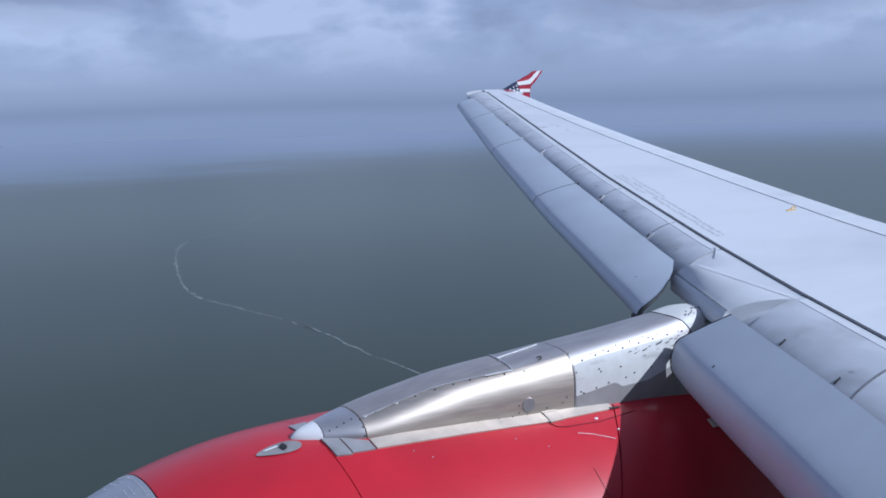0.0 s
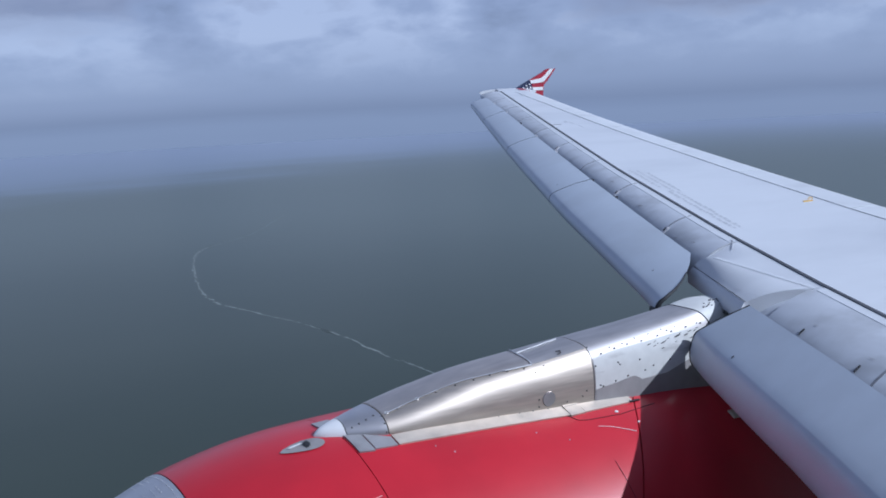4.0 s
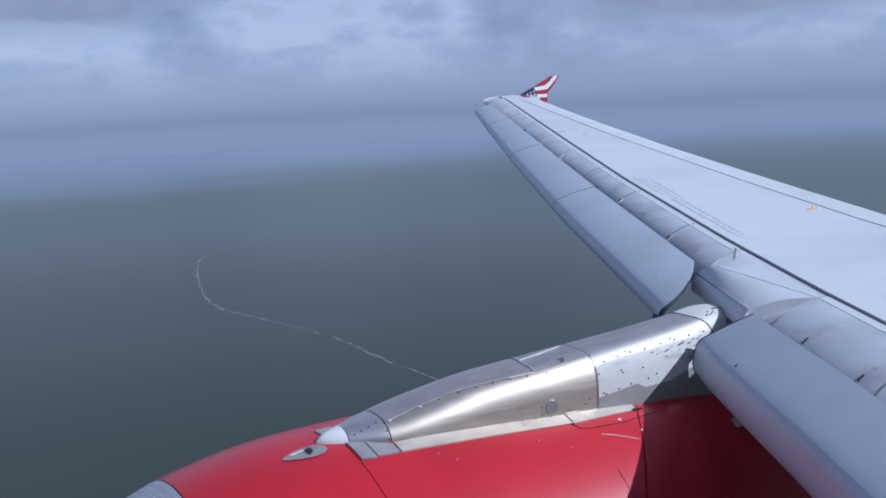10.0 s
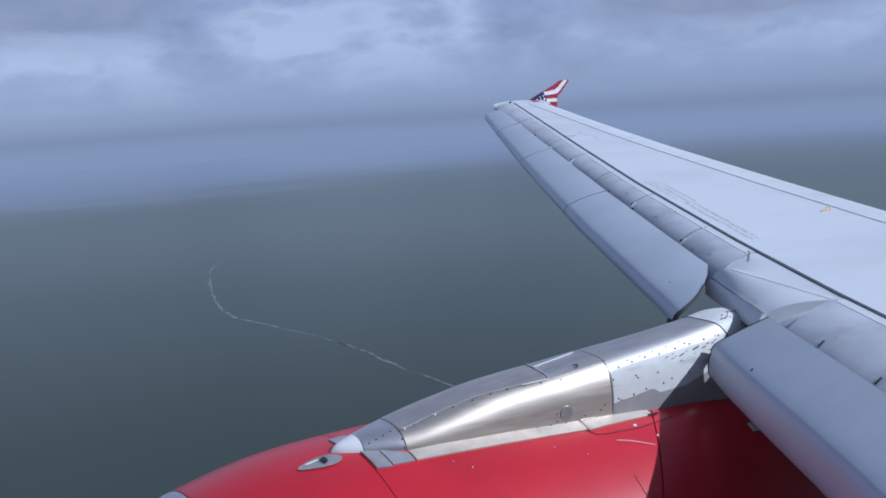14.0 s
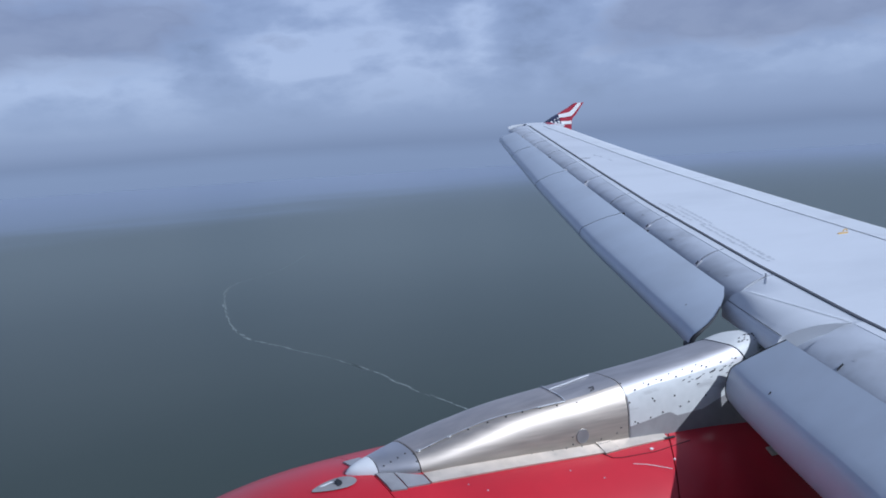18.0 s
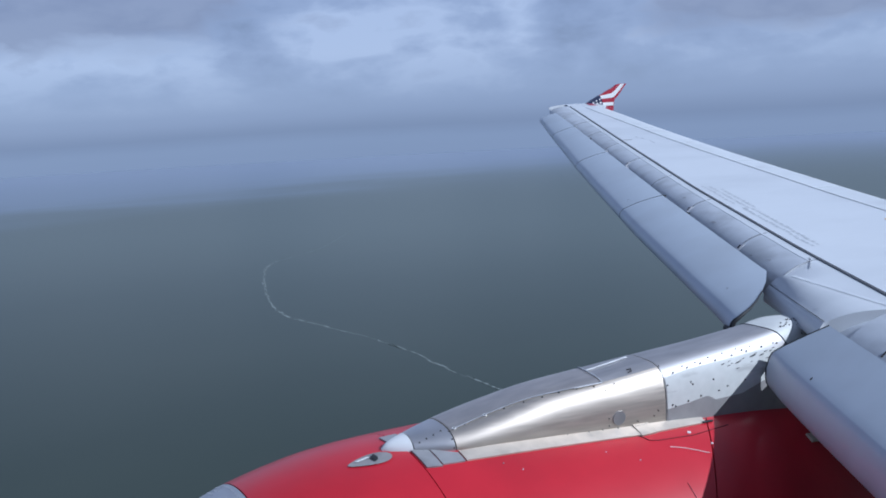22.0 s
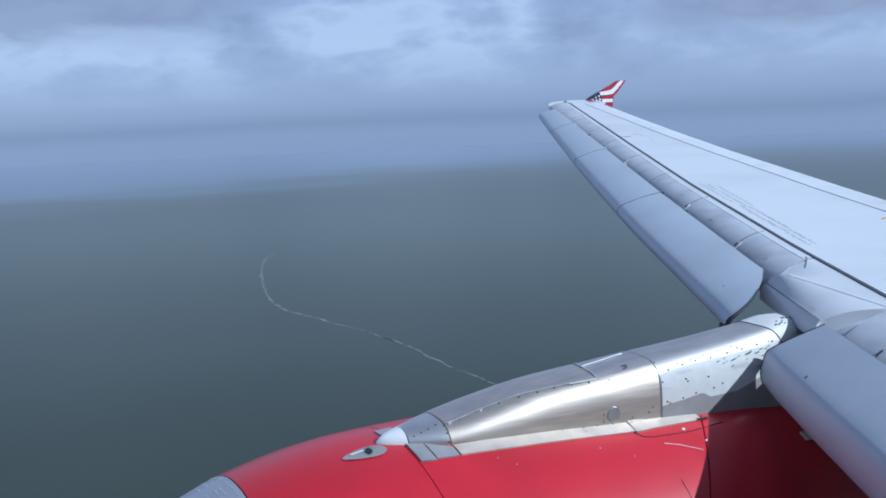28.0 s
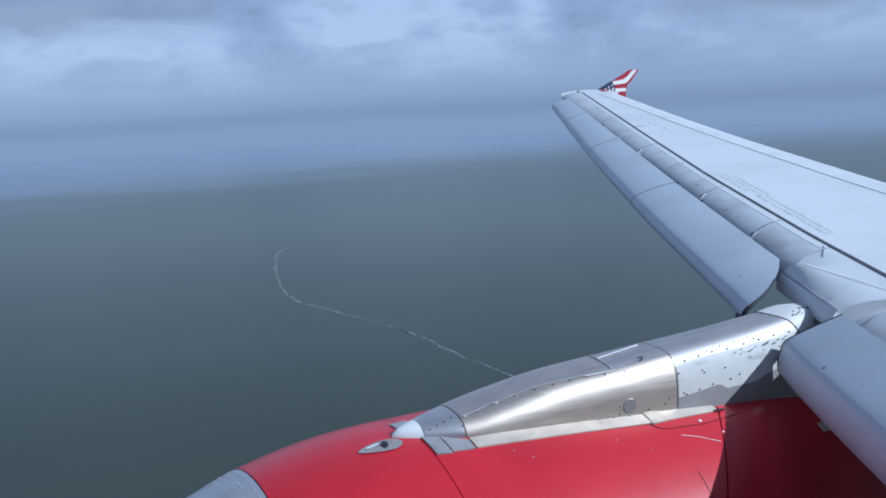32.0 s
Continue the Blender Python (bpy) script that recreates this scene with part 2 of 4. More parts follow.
# unseen hull, coloured dark to cut the light it bounces
HULL = surface("hull_low_bounce", (0.20, 0.20, 0.225), 0.35, spread=0.04, grain=3, dirt=(0.16, 0.16, 0.18), dirt_scale=0.7)


# ---- mesh helpers (all in the aircraft's axes) ----
def thing(name, base, label, category, kind="", group=""):
    e = new(name)
    e.empty_display_size = 0.2
    e.matrix_basis = A @ Matrix.Translation(base)
    tagged(e, label, category, group, kind)
    e["base"] = base
    return e


def origin(ob):
    while ob.parent:
        ob = ob.parent
    return Vector(ob["base"])


def part(name, bm, material, parent, label="", smooth=True):
    me = bpy.data.meshes.new(name)
    bmesh.ops.translate(bm, verts=bm.verts[:], vec=-origin(parent))
    bmesh.ops.recalc_face_normals(bm, faces=bm.faces[:])
    for f in bm.faces:
        f.smooth = smooth
    bm.to_mesh(me)
    bm.free()
    me.materials.append(material)
    if smooth:
        me.set_sharp_from_angle(angle=radians(38))
    ob = new(name, me)
    ob.parent = parent
    if label:
        ob["label"] = label
    return ob


def loft(rings, closed=True, caps=True):
    """A skin over rows of points; closed: each row is a loop."""
    bm = bmesh.new()
    rows = [[bm.verts.new(p) for p in r] for r in rings]
    n = len(rings[0])
    for a, b in zip(rows, rows[1:]):
        for i in range(n if closed else n - 1):
            j = (i + 1) % n
            bm.faces.new((a[i], a[j], b[j], b[i]))
    if closed and caps:
        bm.faces.new(rows[0][::-1])
        bm.faces.new(rows[-1])
    return bm


def shell(grid, thick, up=None):
    """A plate over a grid of points, given a thickness downwards along its normals."""
    rows, cols = len(grid), len(grid[0])
    g = [[Vector(p) for p in r] for r in grid]
    low = []
    for i in range(rows):
        line = []
        for j in range(cols):
            du = g[min(i + 1, rows - 1)][j] - g[max(i - 1, 0)][j]
            dv = g[i][min(j + 1, cols - 1)] - g[i][max(j - 1, 0)]
            n = du.cross(dv).normalized()
            if n.dot(up if up else Vector((0, 0, 1))) < 0:
                n = -n
            line.append(g[i][j] - n * thick)
        low.append(line)
    bm = bmesh.new()
    top = [[bm.verts.new(p) for p in r] for r in g]
    bot = [[bm.verts.new(p) for p in r] for r in low]
    for i in range(rows - 1):
        for j in range(cols - 1):
            bm.faces.new((top[i][j], top[i + 1][j], top[i + 1][j + 1], top[i][j + 1]))
            bm.faces.new((bot[i][j], bot[i][j + 1], bot[i + 1][j + 1], bot[i + 1][j]))
    for i in range(rows - 1):
        for j in (0, cols - 1):
            bm.faces.new((top[i][j], bot[i][j], bot[i + 1][j], top[i + 1][j]))
    for j in range(cols - 1):
        for i in (0, rows - 1):
            bm.faces.new((top[i][j], top[i][j + 1], bot[i][j + 1], bot[i][j]))
    return bm


def span(a, b, n):
    return [a + (b - a) * i / (n - 1) for i in range(n)]


def table(pairs):
    xs, ys = [q[0] for q in pairs], [q[1] for q in pairs]

    def at(x):
        if x <= xs[0]:
            return ys[0] + (x - xs[0]) * (ys[1] - ys[0]) / (xs[1] - xs[0])
        if x >= xs[-1]:
            return ys[-1] + (x - xs[-1]) * (ys[-1] - ys[-2]) / (xs[-1] - xs[-2])
        return float(np.interp(x, xs, ys))
    return at


def soft_table(rows):
    """A smooth curve through rows (x, value)."""
    xs, vs = [r[0] for r in rows], [r[1] for r in rows]
    slope = [(b - a) / (q - p) for a, b, p, q in zip(vs, vs[1:], xs, xs[1:])]
    tan = [slope[0]] + [0.0 if s * t <= 0 else 2 * s * t / (s + t) for s, t in zip(slope, slope[1:])] + [slope[-1]]

    def at(x):
        x = min(max(x, xs[0]), xs[-1])
        i = max(0, min(len(xs) - 2, sum(1 for v in xs if v <= x) - 1))
        h = xs[i + 1] - xs[i]
        t = (x - xs[i]) / h
        return (vs[i] * (1 + 2 * t) * (1 - t) ** 2 + tan[i] * h * t * (1 - t) ** 2
                + vs[i + 1] * t * t * (3 - 2 * t) + tan[i + 1] * h * t * t * (t - 1))
    return at


# ---- the sea ----
SEA = -100.0


def sea_material():
    m = bpy.data.materials.new("sea_water")
    m.use_nodes = True
    t = m.node_tree
    b = t.nodes["Principled BSDF"]
    geo = t.nodes.new("ShaderNodeTexCoord")
    mp = t.nodes.new("ShaderNodeMapping")
    mp.inputs["Scale"].default_value = (0.0016, 0.0032, 0.001)
    t.links.new(geo.outputs["Object"], mp.inputs[0])
    drift = t.nodes.new("ShaderNodeTexNoise")
    drift.inputs["Scale"].default_value, drift.inputs["Detail"].default_value = 1.0, 6.0
    t.links.new(mp.outputs[0], drift.inputs["Vector"])
    # green water near by; beyond a ragged border pale blue mist is painted in
    s = t.nodes.new("ShaderNodeSeparateXYZ")
    t.links.new(geo.outputs["Object"], s.inputs[0])

    def calc(op, a, c):
        n = t.nodes.new("ShaderNodeMath")
        n.operation = op
        for i, v in enumerate((a, c)):
            if isinstance(v, (int, float)):
                n.inputs[i].default_value = v
            else:
                t.links.new(v, n.inputs[i])
        return n.outputs[0]

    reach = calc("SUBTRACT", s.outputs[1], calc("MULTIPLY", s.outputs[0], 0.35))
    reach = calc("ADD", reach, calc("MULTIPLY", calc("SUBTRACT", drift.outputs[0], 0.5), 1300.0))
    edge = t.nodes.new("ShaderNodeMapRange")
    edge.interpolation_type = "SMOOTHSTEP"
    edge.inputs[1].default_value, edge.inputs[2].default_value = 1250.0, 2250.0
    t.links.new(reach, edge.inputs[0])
    near = t.nodes.new("ShaderNodeValToRGB")
    lo, hi = near.color_ramp.elements
    lo.position, hi.position = 0.35, 0.65
    lo.color, hi.color = (0.034, 0.047, 0.040, 1), (0.049, 0.063, 0.053, 1)
    t.links.new(drift.outputs[0], near.inputs[0])
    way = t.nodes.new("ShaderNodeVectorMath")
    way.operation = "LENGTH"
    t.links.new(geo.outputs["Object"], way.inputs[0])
    # pale haze over the middle distance, put into the base colour
    haze_fade = t.nodes.new("ShaderNodeMapRange")
    haze_fade.interpolation_type = "SMOOTHSTEP"
    haze_fade.inputs[1].default_value, haze_fade.inputs[2].default_value = 230.0, 1200.0
    t.links.new(calc("ADD", way.outputs["Value"], calc("MULTIPLY", s.outputs[0], 0.25)), haze_fade.inputs[0])
    haze_mid = t.nodes.new("ShaderNodeMix")
    haze_mid.data_type = "RGBA"
    t.links.new(haze_fade.outputs[0], haze_mid.inputs[0])
    t.links.new(near.outputs[0], haze_mid.inputs[6])
    haze_mid.inputs[7].default_value = (0.091, 0.113, 0.102, 1)
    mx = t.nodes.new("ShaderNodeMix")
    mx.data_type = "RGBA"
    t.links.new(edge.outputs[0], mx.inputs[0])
    t.links.new(haze_mid.outputs[2], mx.inputs[6])
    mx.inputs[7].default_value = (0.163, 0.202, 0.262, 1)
    # blue horizon haze, painted into the base colour by distance
    haze_far = t.nodes.new("ShaderNodeMapRange")
    haze_far.interpolation_type = "SMOOTHSTEP"
    haze_far.inputs[1].default_value, haze_far.inputs[2].default_value = 1300.0, 4400.0
    t.links.new(way.outputs["Value"], haze_far.inputs[0])
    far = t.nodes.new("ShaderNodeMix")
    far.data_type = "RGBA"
    t.links.new(haze_far.outputs[0], far.inputs[0])
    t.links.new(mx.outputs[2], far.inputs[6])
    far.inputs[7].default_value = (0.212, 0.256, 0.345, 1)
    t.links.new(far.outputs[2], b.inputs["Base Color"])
    b.inputs["Roughness"].default_value = 0.30
    b.inputs["IOR"].default_value = 1.14
    return m


bm = bmesh.new()
radii = [0, 120, 300, 700, 1500, 3000, 4990]
rings_ = [[bm.verts.new((0, 0, 0))]] + [[bm.verts.new((r * math.cos(k * math.tau / 96), r * math.sin(k * math.tau / 96), 0)) for k in range(96)] for r in radii[1:]]
for k in range(96):
    bm.faces.new((rings_[0][0], rings_[1][k], rings_[1][(k + 1) % 96]))
for a, b in zip(rings_[1:], rings_[2:]):
    for k in range(96):
        bm.faces.new((a[k], b[k], b[(k + 1) % 96], a[(k + 1) % 96]))
me = bpy.data.meshes.new("water")
bm.to_mesh(me)
bm.free()
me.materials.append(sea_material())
sea = new("water", me)
sea.location.z = SEA
tagged(sea, "calm grey-green sea fading into blue haze", "sea", kind="structure")

# ---- wing: plan and section ----
SWEEP, RISE, ROOT = 0.5206, math.tan(radians(5.5)), 1.98
TIP = 16.95


def chord(y):
    return 6.1 - (y - ROOT) * SWEEP if y < 6.4 else 3.8 - (y - 6.4) * 0.218


def lead(y):
    return (y - ROOT) * SWEEP


def base_z(y):
    return (y - ROOT) * RISE


seal_at = table([(4.5, 0.52), (5.2, 0.46), (6.7, 0.40), (8.7, 0.34), (11.2, 0.36), (16.3, 0.44)])
hinge_at = table([(2.0, 3.1), (6.1, 2.18), (8.06, 1.80), (10.7, 1.38), (12.1, 1.2), (16.0, 0.80)])
brink_at = table([(2.0, 3.6), (6.44, 2.46), (8.48, 2.06), (11.5, 1.52), (15.6, 1.22), (16.95, 1.1)])


nose_at = table([(2.0, 0.16), (5.1, 0.15), (6.1, 0.04), (16.6, 0.02)])


def top_z(y, dx):
    """Height of the wing's upper skin, dx metres behind the leading edge line."""
    c, s, e = chord(y), seal_at(y), brink_at(y)
    z0 = 0.06 * c
    if dx < s:
        q = max(0.0, min(1.0, (s - dx) / (s + nose_at(y) + 0.005)))
        p = 2.0
        return base_z(y) + z0 - (z0 + 0.03) * (1 - max(0.0, 1 - q ** p) ** (1 / p))
    if dx <= e:
        return base_z(y) + z0
    q = (dx - e) / (c - e)
    return base_z(y) + z0 - (z0 + 0.03 * c + 0.06) * q ** 1.15


def on_wing(y, dx, lift=0.0):
    return (lead(y) + dx, y, top_z(y, dx) + lift)


wing = thing("airplane_wing", (3.0, 5.0, 0.3), "swept light grey airliner wing with slats extended", "wing")
ys = span(1.6, TIP, 60)
rings = []
for y in ys:
    c, s, h, e = chord(y), seal_at(y), hinge_at(y), brink_at(y)
    ring = [on_wing(y, d) for d in (s, s + 0.3 * (h - s), s + 0.65 * (h - s), h, 0.5 * (h + e), e)]
    ring += [on_wing(y, e + (c - e) * q) for q in (0.15, 0.35, 0.6, 0.8, 1.0)]
    ring += [(lead(y) + q * c, y, base_z(y) - k * c) for q, k in ((0.97, 0.045), (0.8, 0.05), (0.5, 0.06), (0.25, 0.062))]
    ring += [(lead(y) + s, y, base_z(y) - 0.05 * c - 0.02)]
    rings.append(ring)
part("wing_skin", loft(rings), WING, wing)

# leading edge behind the slats, panel by panel
NOSE_Y = [2.2, 3.3, 4.15, 5.10, 6.14, 6.93, 8.19, 9.4, 10.6, 11.8, 13.0, 14.2, 15.4, 16.6]
for y0, y1 in zip(NOSE_Y, NOSE_Y[1:]):
    if y0 == 5.10:
        continue
    rings = []
    for y in span(y0 + 0.006, y1 - 0.006, 5):
        s = seal_at(y) - 0.004
        ring = [(lead(y) + s - (s + nose_at(y)) * (1 - (1 - q) ** 1.4), y, 0) for q in span(0, 1, 22)]
        ring = [(x, y, top_z(y, x - lead(y)) - 0.003) for x, y, _ in ring]
        x, _, z = ring[-1]
        ring += [(x + 0.02, y, z - 0.015), (x + 0.2, y, base_z(y) - 0.05), (lead(y) + s, y, base_z(y) - 0.12)]
        rings.append(ring)
    panel = part("leading_edge_panel", loft(rings), NOSE, wing, "dirty curved leading edge skin behind the slat")
    if y1 == 5.10:
        continue
    # the dark joint at the panel's outer end
    grid = [[on_wing(y1 + e, seal_at(y1) - 0.004 - (seal_at(y1) + nose_at(y1)) * math.sin(q * math.pi / 2), -0.001) for q in span(0, 0.9, 12)] for e in (-0.008, 0.008)]
    part("panel_joint", shell(grid, 0.004), DARK_JOINT, panel, smooth=False)


def strip(name, path, width, material, parent, lift=0.005, label=""):
    """A thin raised band on the wing's upper skin along points (y, dx)."""
    grid = []
    for y, dx in path:
        grid.append([on_wing(y, dx - width / 2, lift), on_wing(y, dx + width / 2, lift)])
    return part(name, shell(grid, 0.004), material, parent, label, smooth=False)


strip("seal_strip", [(y, seal_at(y) + 0.012) for y in span(2.2, 16.5, 40)], 0.034, SEAL, wing, label="black sealant line along the wing")
strip("skin_strip", [(y, seal_at(y) - 0.048) for y in span(6.17, 16.4, 40)], 0.085, WING, wing, -0.0005, "narrow pale strip ahead of the seal")
strip("skin_strip", [(y, seal_at(y) - 0.048) for y in span(2.3, 5.06, 14)], 0.085, WING, wing, -0.0005, "narrow pale strip ahead of the seal")
strip("panel_end_mark", [(6.195, 0.368), (6.168, 0.364), (6.13, 0.338), (6.03, 0.268)], 0.008, SEAM, wing, 0.004)
grid = [[on_wing(6.145 + e, seal_at(6.145) - 0.06 - 0.40 * q, 0.002) for q in span(0, 0.9, 12)] for e in (-0.004, 0.004)]
part("panel_seam", shell(grid, 0.004), SEAM, wing, smooth=False)
strip("hinge_seam", [(y, hinge_at(y)) for y in span(2.2, 16.3, 40)], 0.006, SEAM, wing)

# spoilers and aileron: plates behind the hinge line
for y0, y1, name in ((2.4, 4.6, "spoiler"), (4.6, 6.5, "spoiler"), (6.5, 8.2, "spoiler"), (8.2, 9.9, "spoiler"), (9.9, 11.5, "spoiler"), (11.5, 13.1, "spoiler"), (13.1, 16.0, "aileron")):
    grid = [[on_wing(y, hinge_at(y) + 0.006 + (brink_at(y) - hinge_at(y) + 0.06) * q, 0.005) for q in (0, 0.25, 0.5, 0.75, 0.9, 1.0)] for y in span(y0 + 0.008, y1 - 0.008, 8)]
    part(name, shell(grid, 0.02), SPOILER, wing)

# fixed nose over the engine pylon, between the slats
def fixed_nose(y, q):
    """A point round the full leading edge: q 0 at the rear top seam, 1 at the underside; y 5.12 to 5.95 along the span."""
    v = (y - 5.12) / 0.83
    ry, fy = 5.075 + 0.815 * v, 5.28 + 0.74 * v
    rx, fx = lead(ry) + 0.367 - 0.39 * v, lead(fy) - 0.10 - 0.024 * v
    k = min(1.0, q / 0.62)
    yy = ry + (fy - ry) * k
    x, z = rx + (fx - rx) * k, base_z(yy) + 0.06 * chord(yy) + 0.004 - 0.09 * (0.25 * k + 0.75 * k ** 3)
    if q > 0.62:
        a = (q - 0.62) / 0.38 * math.pi * 0.62
        x, z = x - 0.055 * math.sin(a), z - 0.060 * (1 - math.cos(a)) - 0.012 * a
    return (x, yy, z)


rings = []
for y in [5.105] + span(5.12, 5.95, 10):
    r = [fixed_nose(max(y, 5.12), q) for q in span(0, 1, 22)]
    if y < 5.12:
        # the inboard end dips under the leading edge skin
        r = [(x - (5.12 - y) * SWEEP, yy - (5.12 - y), z - 0.14) for x, yy, z in r]
    r.append((lead(y) + 0.43, y + 0.12, base_z(y) + 0.0))
    rings.append(r)
grid = []
for y in span(5.075, 6.135, 14):
    rear = float(np.interp(y, [5.075, 5.89, 6.135], [0.367, -0.023, 0.0])) - 0.03
    step = 0.08 * max(0.0, min(1.0, (y - 5.85) / 0.25))
    line = []
    for q in span(0, 1, 12):
        d = rear + (seal_at(y) - 0.004 - rear) * q
        line.append((lead(y) + d, y, top_z(y, seal_at(y)) - 0.002 - 0.025 * (1 - q) - step * max(0.0, 1 - q / 0.8)))
    grid.append(line)
part("leading_edge_panel", shell(grid, 0.05), WING, wing, "pale flat panel behind the pylon's nose panel")
nose_cap = part("pylon_nose_panel", loft(rings), WING, wing, "pale curved nose panel above the engine pylon")
part("panel_seam", shell([[fixed_nose(y, 0.620)[:2] + (fixed_nose(y, 0.620)[2] + 0.006,), fixed_nose(y, 0.628)[:2] + (fixed_nose(y, 0.628)[2] + 0.005,)] for y in span(5.13, 5.94, 10)], 0.004), DARK, nose_cap)

rings = []
for y in span(5.106, 5.30, 5):
    s = seal_at(y) - 0.02
    reach = 0.15 - 0.3 * (y - 5.106)
    ring = []
    for q in span(0, 1, 12):
        d = s - (s + reach) * math.sin(q * math.pi / 2)
        ring.append((lead(y) + d, y, top_z(y, d) - 0.035))
    x, _, z = ring[-1]
    ring += [(x + 0.02, y, z - 0.02), (x + 0.2, y, base_z(y) - 0.10), (lead(y) + s, y, base_z(y) - 0.14)]
    rings.append(ring)
part("leading_edge_end", loft(rings), NOSE, wing, "recessed grey end of the inboard leading edge")

# ---- slats ----
SLAT_SHAPE = [(0, 0), (-0.07, -0.031), (-0.14, -0.063), (-0.21, -0.096), (-0.27, -0.126), (-0.31, -0.148), (-0.328, -0.161), (-0.339, -0.178), (-0.346, -0.200), (-0.360, -0.245), (-0.362, -0.29), (-0.355, -0.325), (-0.338, -0.350), (-0.30, -0.362),
              (-0.305, -0.352), (-0.315, -0.32), (-0.312, -0.275), (-0.285, -0.215), (-0.235, -0.160), (-0.15, -0.108), (-0.06, -0.056), (0, -0.022)]
# the outboard slats reach farther forward and droop less
OUTER_SHAPE = [(0, 0), (-0.09, -0.022), (-0.18, -0.047), (-0.27, -0.077), (-0.35, -0.107), (-0.42, -0.137), (-0.465, -0.158), (-0.495, -0.178), (-0.512, -0.200), (-0.520, -0.228), (-0.520, -0.255), (-0.508, -0.278), (-0.48, -0.295), (-0.43, -0.300),
               (-0.43, -0.290), (-0.45, -0.27), (-0.45, -0.235), (-0.41, -0.19), (-0.33, -0.140), (-0.20, -0.092), (-0.09, -0.052), (0, -0.022)]
slat_te = table([(3.0, -0.08), (3.95, -0.10), (5.21, -0.117), (6.17, -0.07), (8.65, -0.09), (11.45, -0.06), (13.9, -0.03), (15.86, -0.03), (16.6, -0.03)])
slat_size = table([(2.4, 1.24), (3.9, 1.15), (4.5, 1.13), (5.1, 1.09), (5.5, 1.08), (5.6, 0.905), (8.0, 0.925), (8.66, 0.91), (10.0, 0.894), (11.3, 0.867), (12.6, 0.812), (13.8, 0.765), (14.8, 0.697), (15.7, 0.638), (16.2, 0.61)])


def slat_drop(y):
    """Drop of the inboard slat towards its outer end, fitted to the camera's view."""
    return 0.03 * max(0.0, min(1.0, y - 4.2)) if y < 5.6 else 0.0


# the inner end by the pylon reaches inboard below a clipped corner
CLIP = table([(-0.34, -0.56), (-0.30, -0.555), (-0.23, -0.50), (-0.17, -0.42), (-0.12, -0.325), (-0.06, -0.19), (0.0, 0.0)])


def slat_ring(y, clip=0.0, cut=0.45):
    s = slat_size(y)
    out = []
    for k, (dx, dz) in enumerate(SLAT_SHAPE if y < 5.6 else OUTER_SHAPE):
        # the ends of a slat are cut square to its span
        yy = y - dx * s * cut + clip * (1.0 if k < 11 else 0.78) * CLIP(dx * 0.65)
        out.append((lead(yy) + slat_te(yy) + dx * s, yy, base_z(yy) + 0.05 * chord(yy) - slat_drop(yy) + dz * s))
    return out


SLATS = [(2.25, 5.205), (6.17, 8.65), (8.66, 11.3), (11.31, 13.8), (13.81, 15.72)]
slat_parts = []
for i, (y0, y1) in enumerate(SLATS):
    rows = [slat_ring(y, max(0.0, 1 - (y - y0) / 0.6) if i == 1 else 0.0, 0.48 if i == 0 else 0.45) for y in span(y0 + 0.003, y1 - 0.003, 16)]
    sl = part("slat", loft(rows, caps=False), SLAT, wing, "extended smooth blue-grey slat")
    slat_parts.append(sl)
    # a black face closes each end, the inside's shade put into its colour
    for row in (rows[0], rows[-1]):
        bm = bmesh.new()
        bm.faces.new([bm.verts.new(p) for p in row])
        part("end_rib", bm, SEAL, sl, "slat's end face, coloured black for its shaded inside", smooth=False)


for sl, (y, clip, cut) in zip(slat_parts[:2], ((5.204, 0.0, 0.48), (6.174, 1.0, 0.45))):
    path = [Vector(p) for p in slat_ring(y, clip, cut)[0 if clip == 0 else 2:13]]
    tube = []
    for k, p in enumerate(path):
        way = (path[min(k + 1, len(path) - 1)] - path[max(k - 1, 0)]).normalized()
        side = way.cross(Vector((0.3, 1, 0))).normalized()
        up = side.cross(way)
        r = 0.0045 if clip == 0 else 0.004 + 0.024 * k / len(path)
        tube.append([p + (side * math.cos(q * math.tau / 8) + up * math.sin(q * math.tau / 8)) * r for q in range(8)])
    part("end_seal", loft(tube), DARK, sl, "black rubber seal round the slat's end")


def on_slat(y, dx, lift=0.0):
    """A point of a slat's upper face, dx metres ahead of its rear edge (negative)."""
    s = slat_size(y)
    shape = SLAT_SHAPE if y < 5.6 else OUTER_SHAPE
    up_x = [-q[0] for q in shape[:10]]
    dz = -float(np.interp(-dx / s, up_x, [-q[1] for q in shape[:10]])) * s
    return (lead(y) + slat_te(y) + dx, y, base_z(y) + 0.05 * chord(y) - slat_drop(y) + dz + lift)


def bar_on_wing(y, dx, along, across, lift=0.006):
    """A flat mark on the skin: along the span, across the chord."""
    return [[on_wing(y - along / 2, dx - across / 2, lift), on_wing(y - along / 2, dx + across / 2, lift)], [on_wing(y + along / 2, dx - across / 2, lift), on_wing(y + along / 2, dx + across / 2, lift)]]


# stencilled notes beside the seal, too small to read: plain bars
random.seed(11)
marks = bmesh.new()
for row, (dx0, y_out, y_in) in enumerate(((0.50, 8.75, 7.95), (0.58, 8.70, 7.75), (0.66, 8.55, 7.75), (0.53, 7.75, 6.45), (0.605, 7.70, 6.45))):
    y = y_out
    while y > y_in:
        w = random.uniform(0.015, 0.07)
        g = bar_on_wing(y - w / 2, dx0 + (seal_at(y) - 0.36) + random.gauss(0, 0.006), w, random.uniform(0.022, 0.036), 0.002)
        vs = [marks.verts.new(p) for p in (g[0][0], g[0][1], g[1][1], g[1][0])]
        marks.faces.new(vs)
        y -= w + random.uniform(0.012, 0.04)
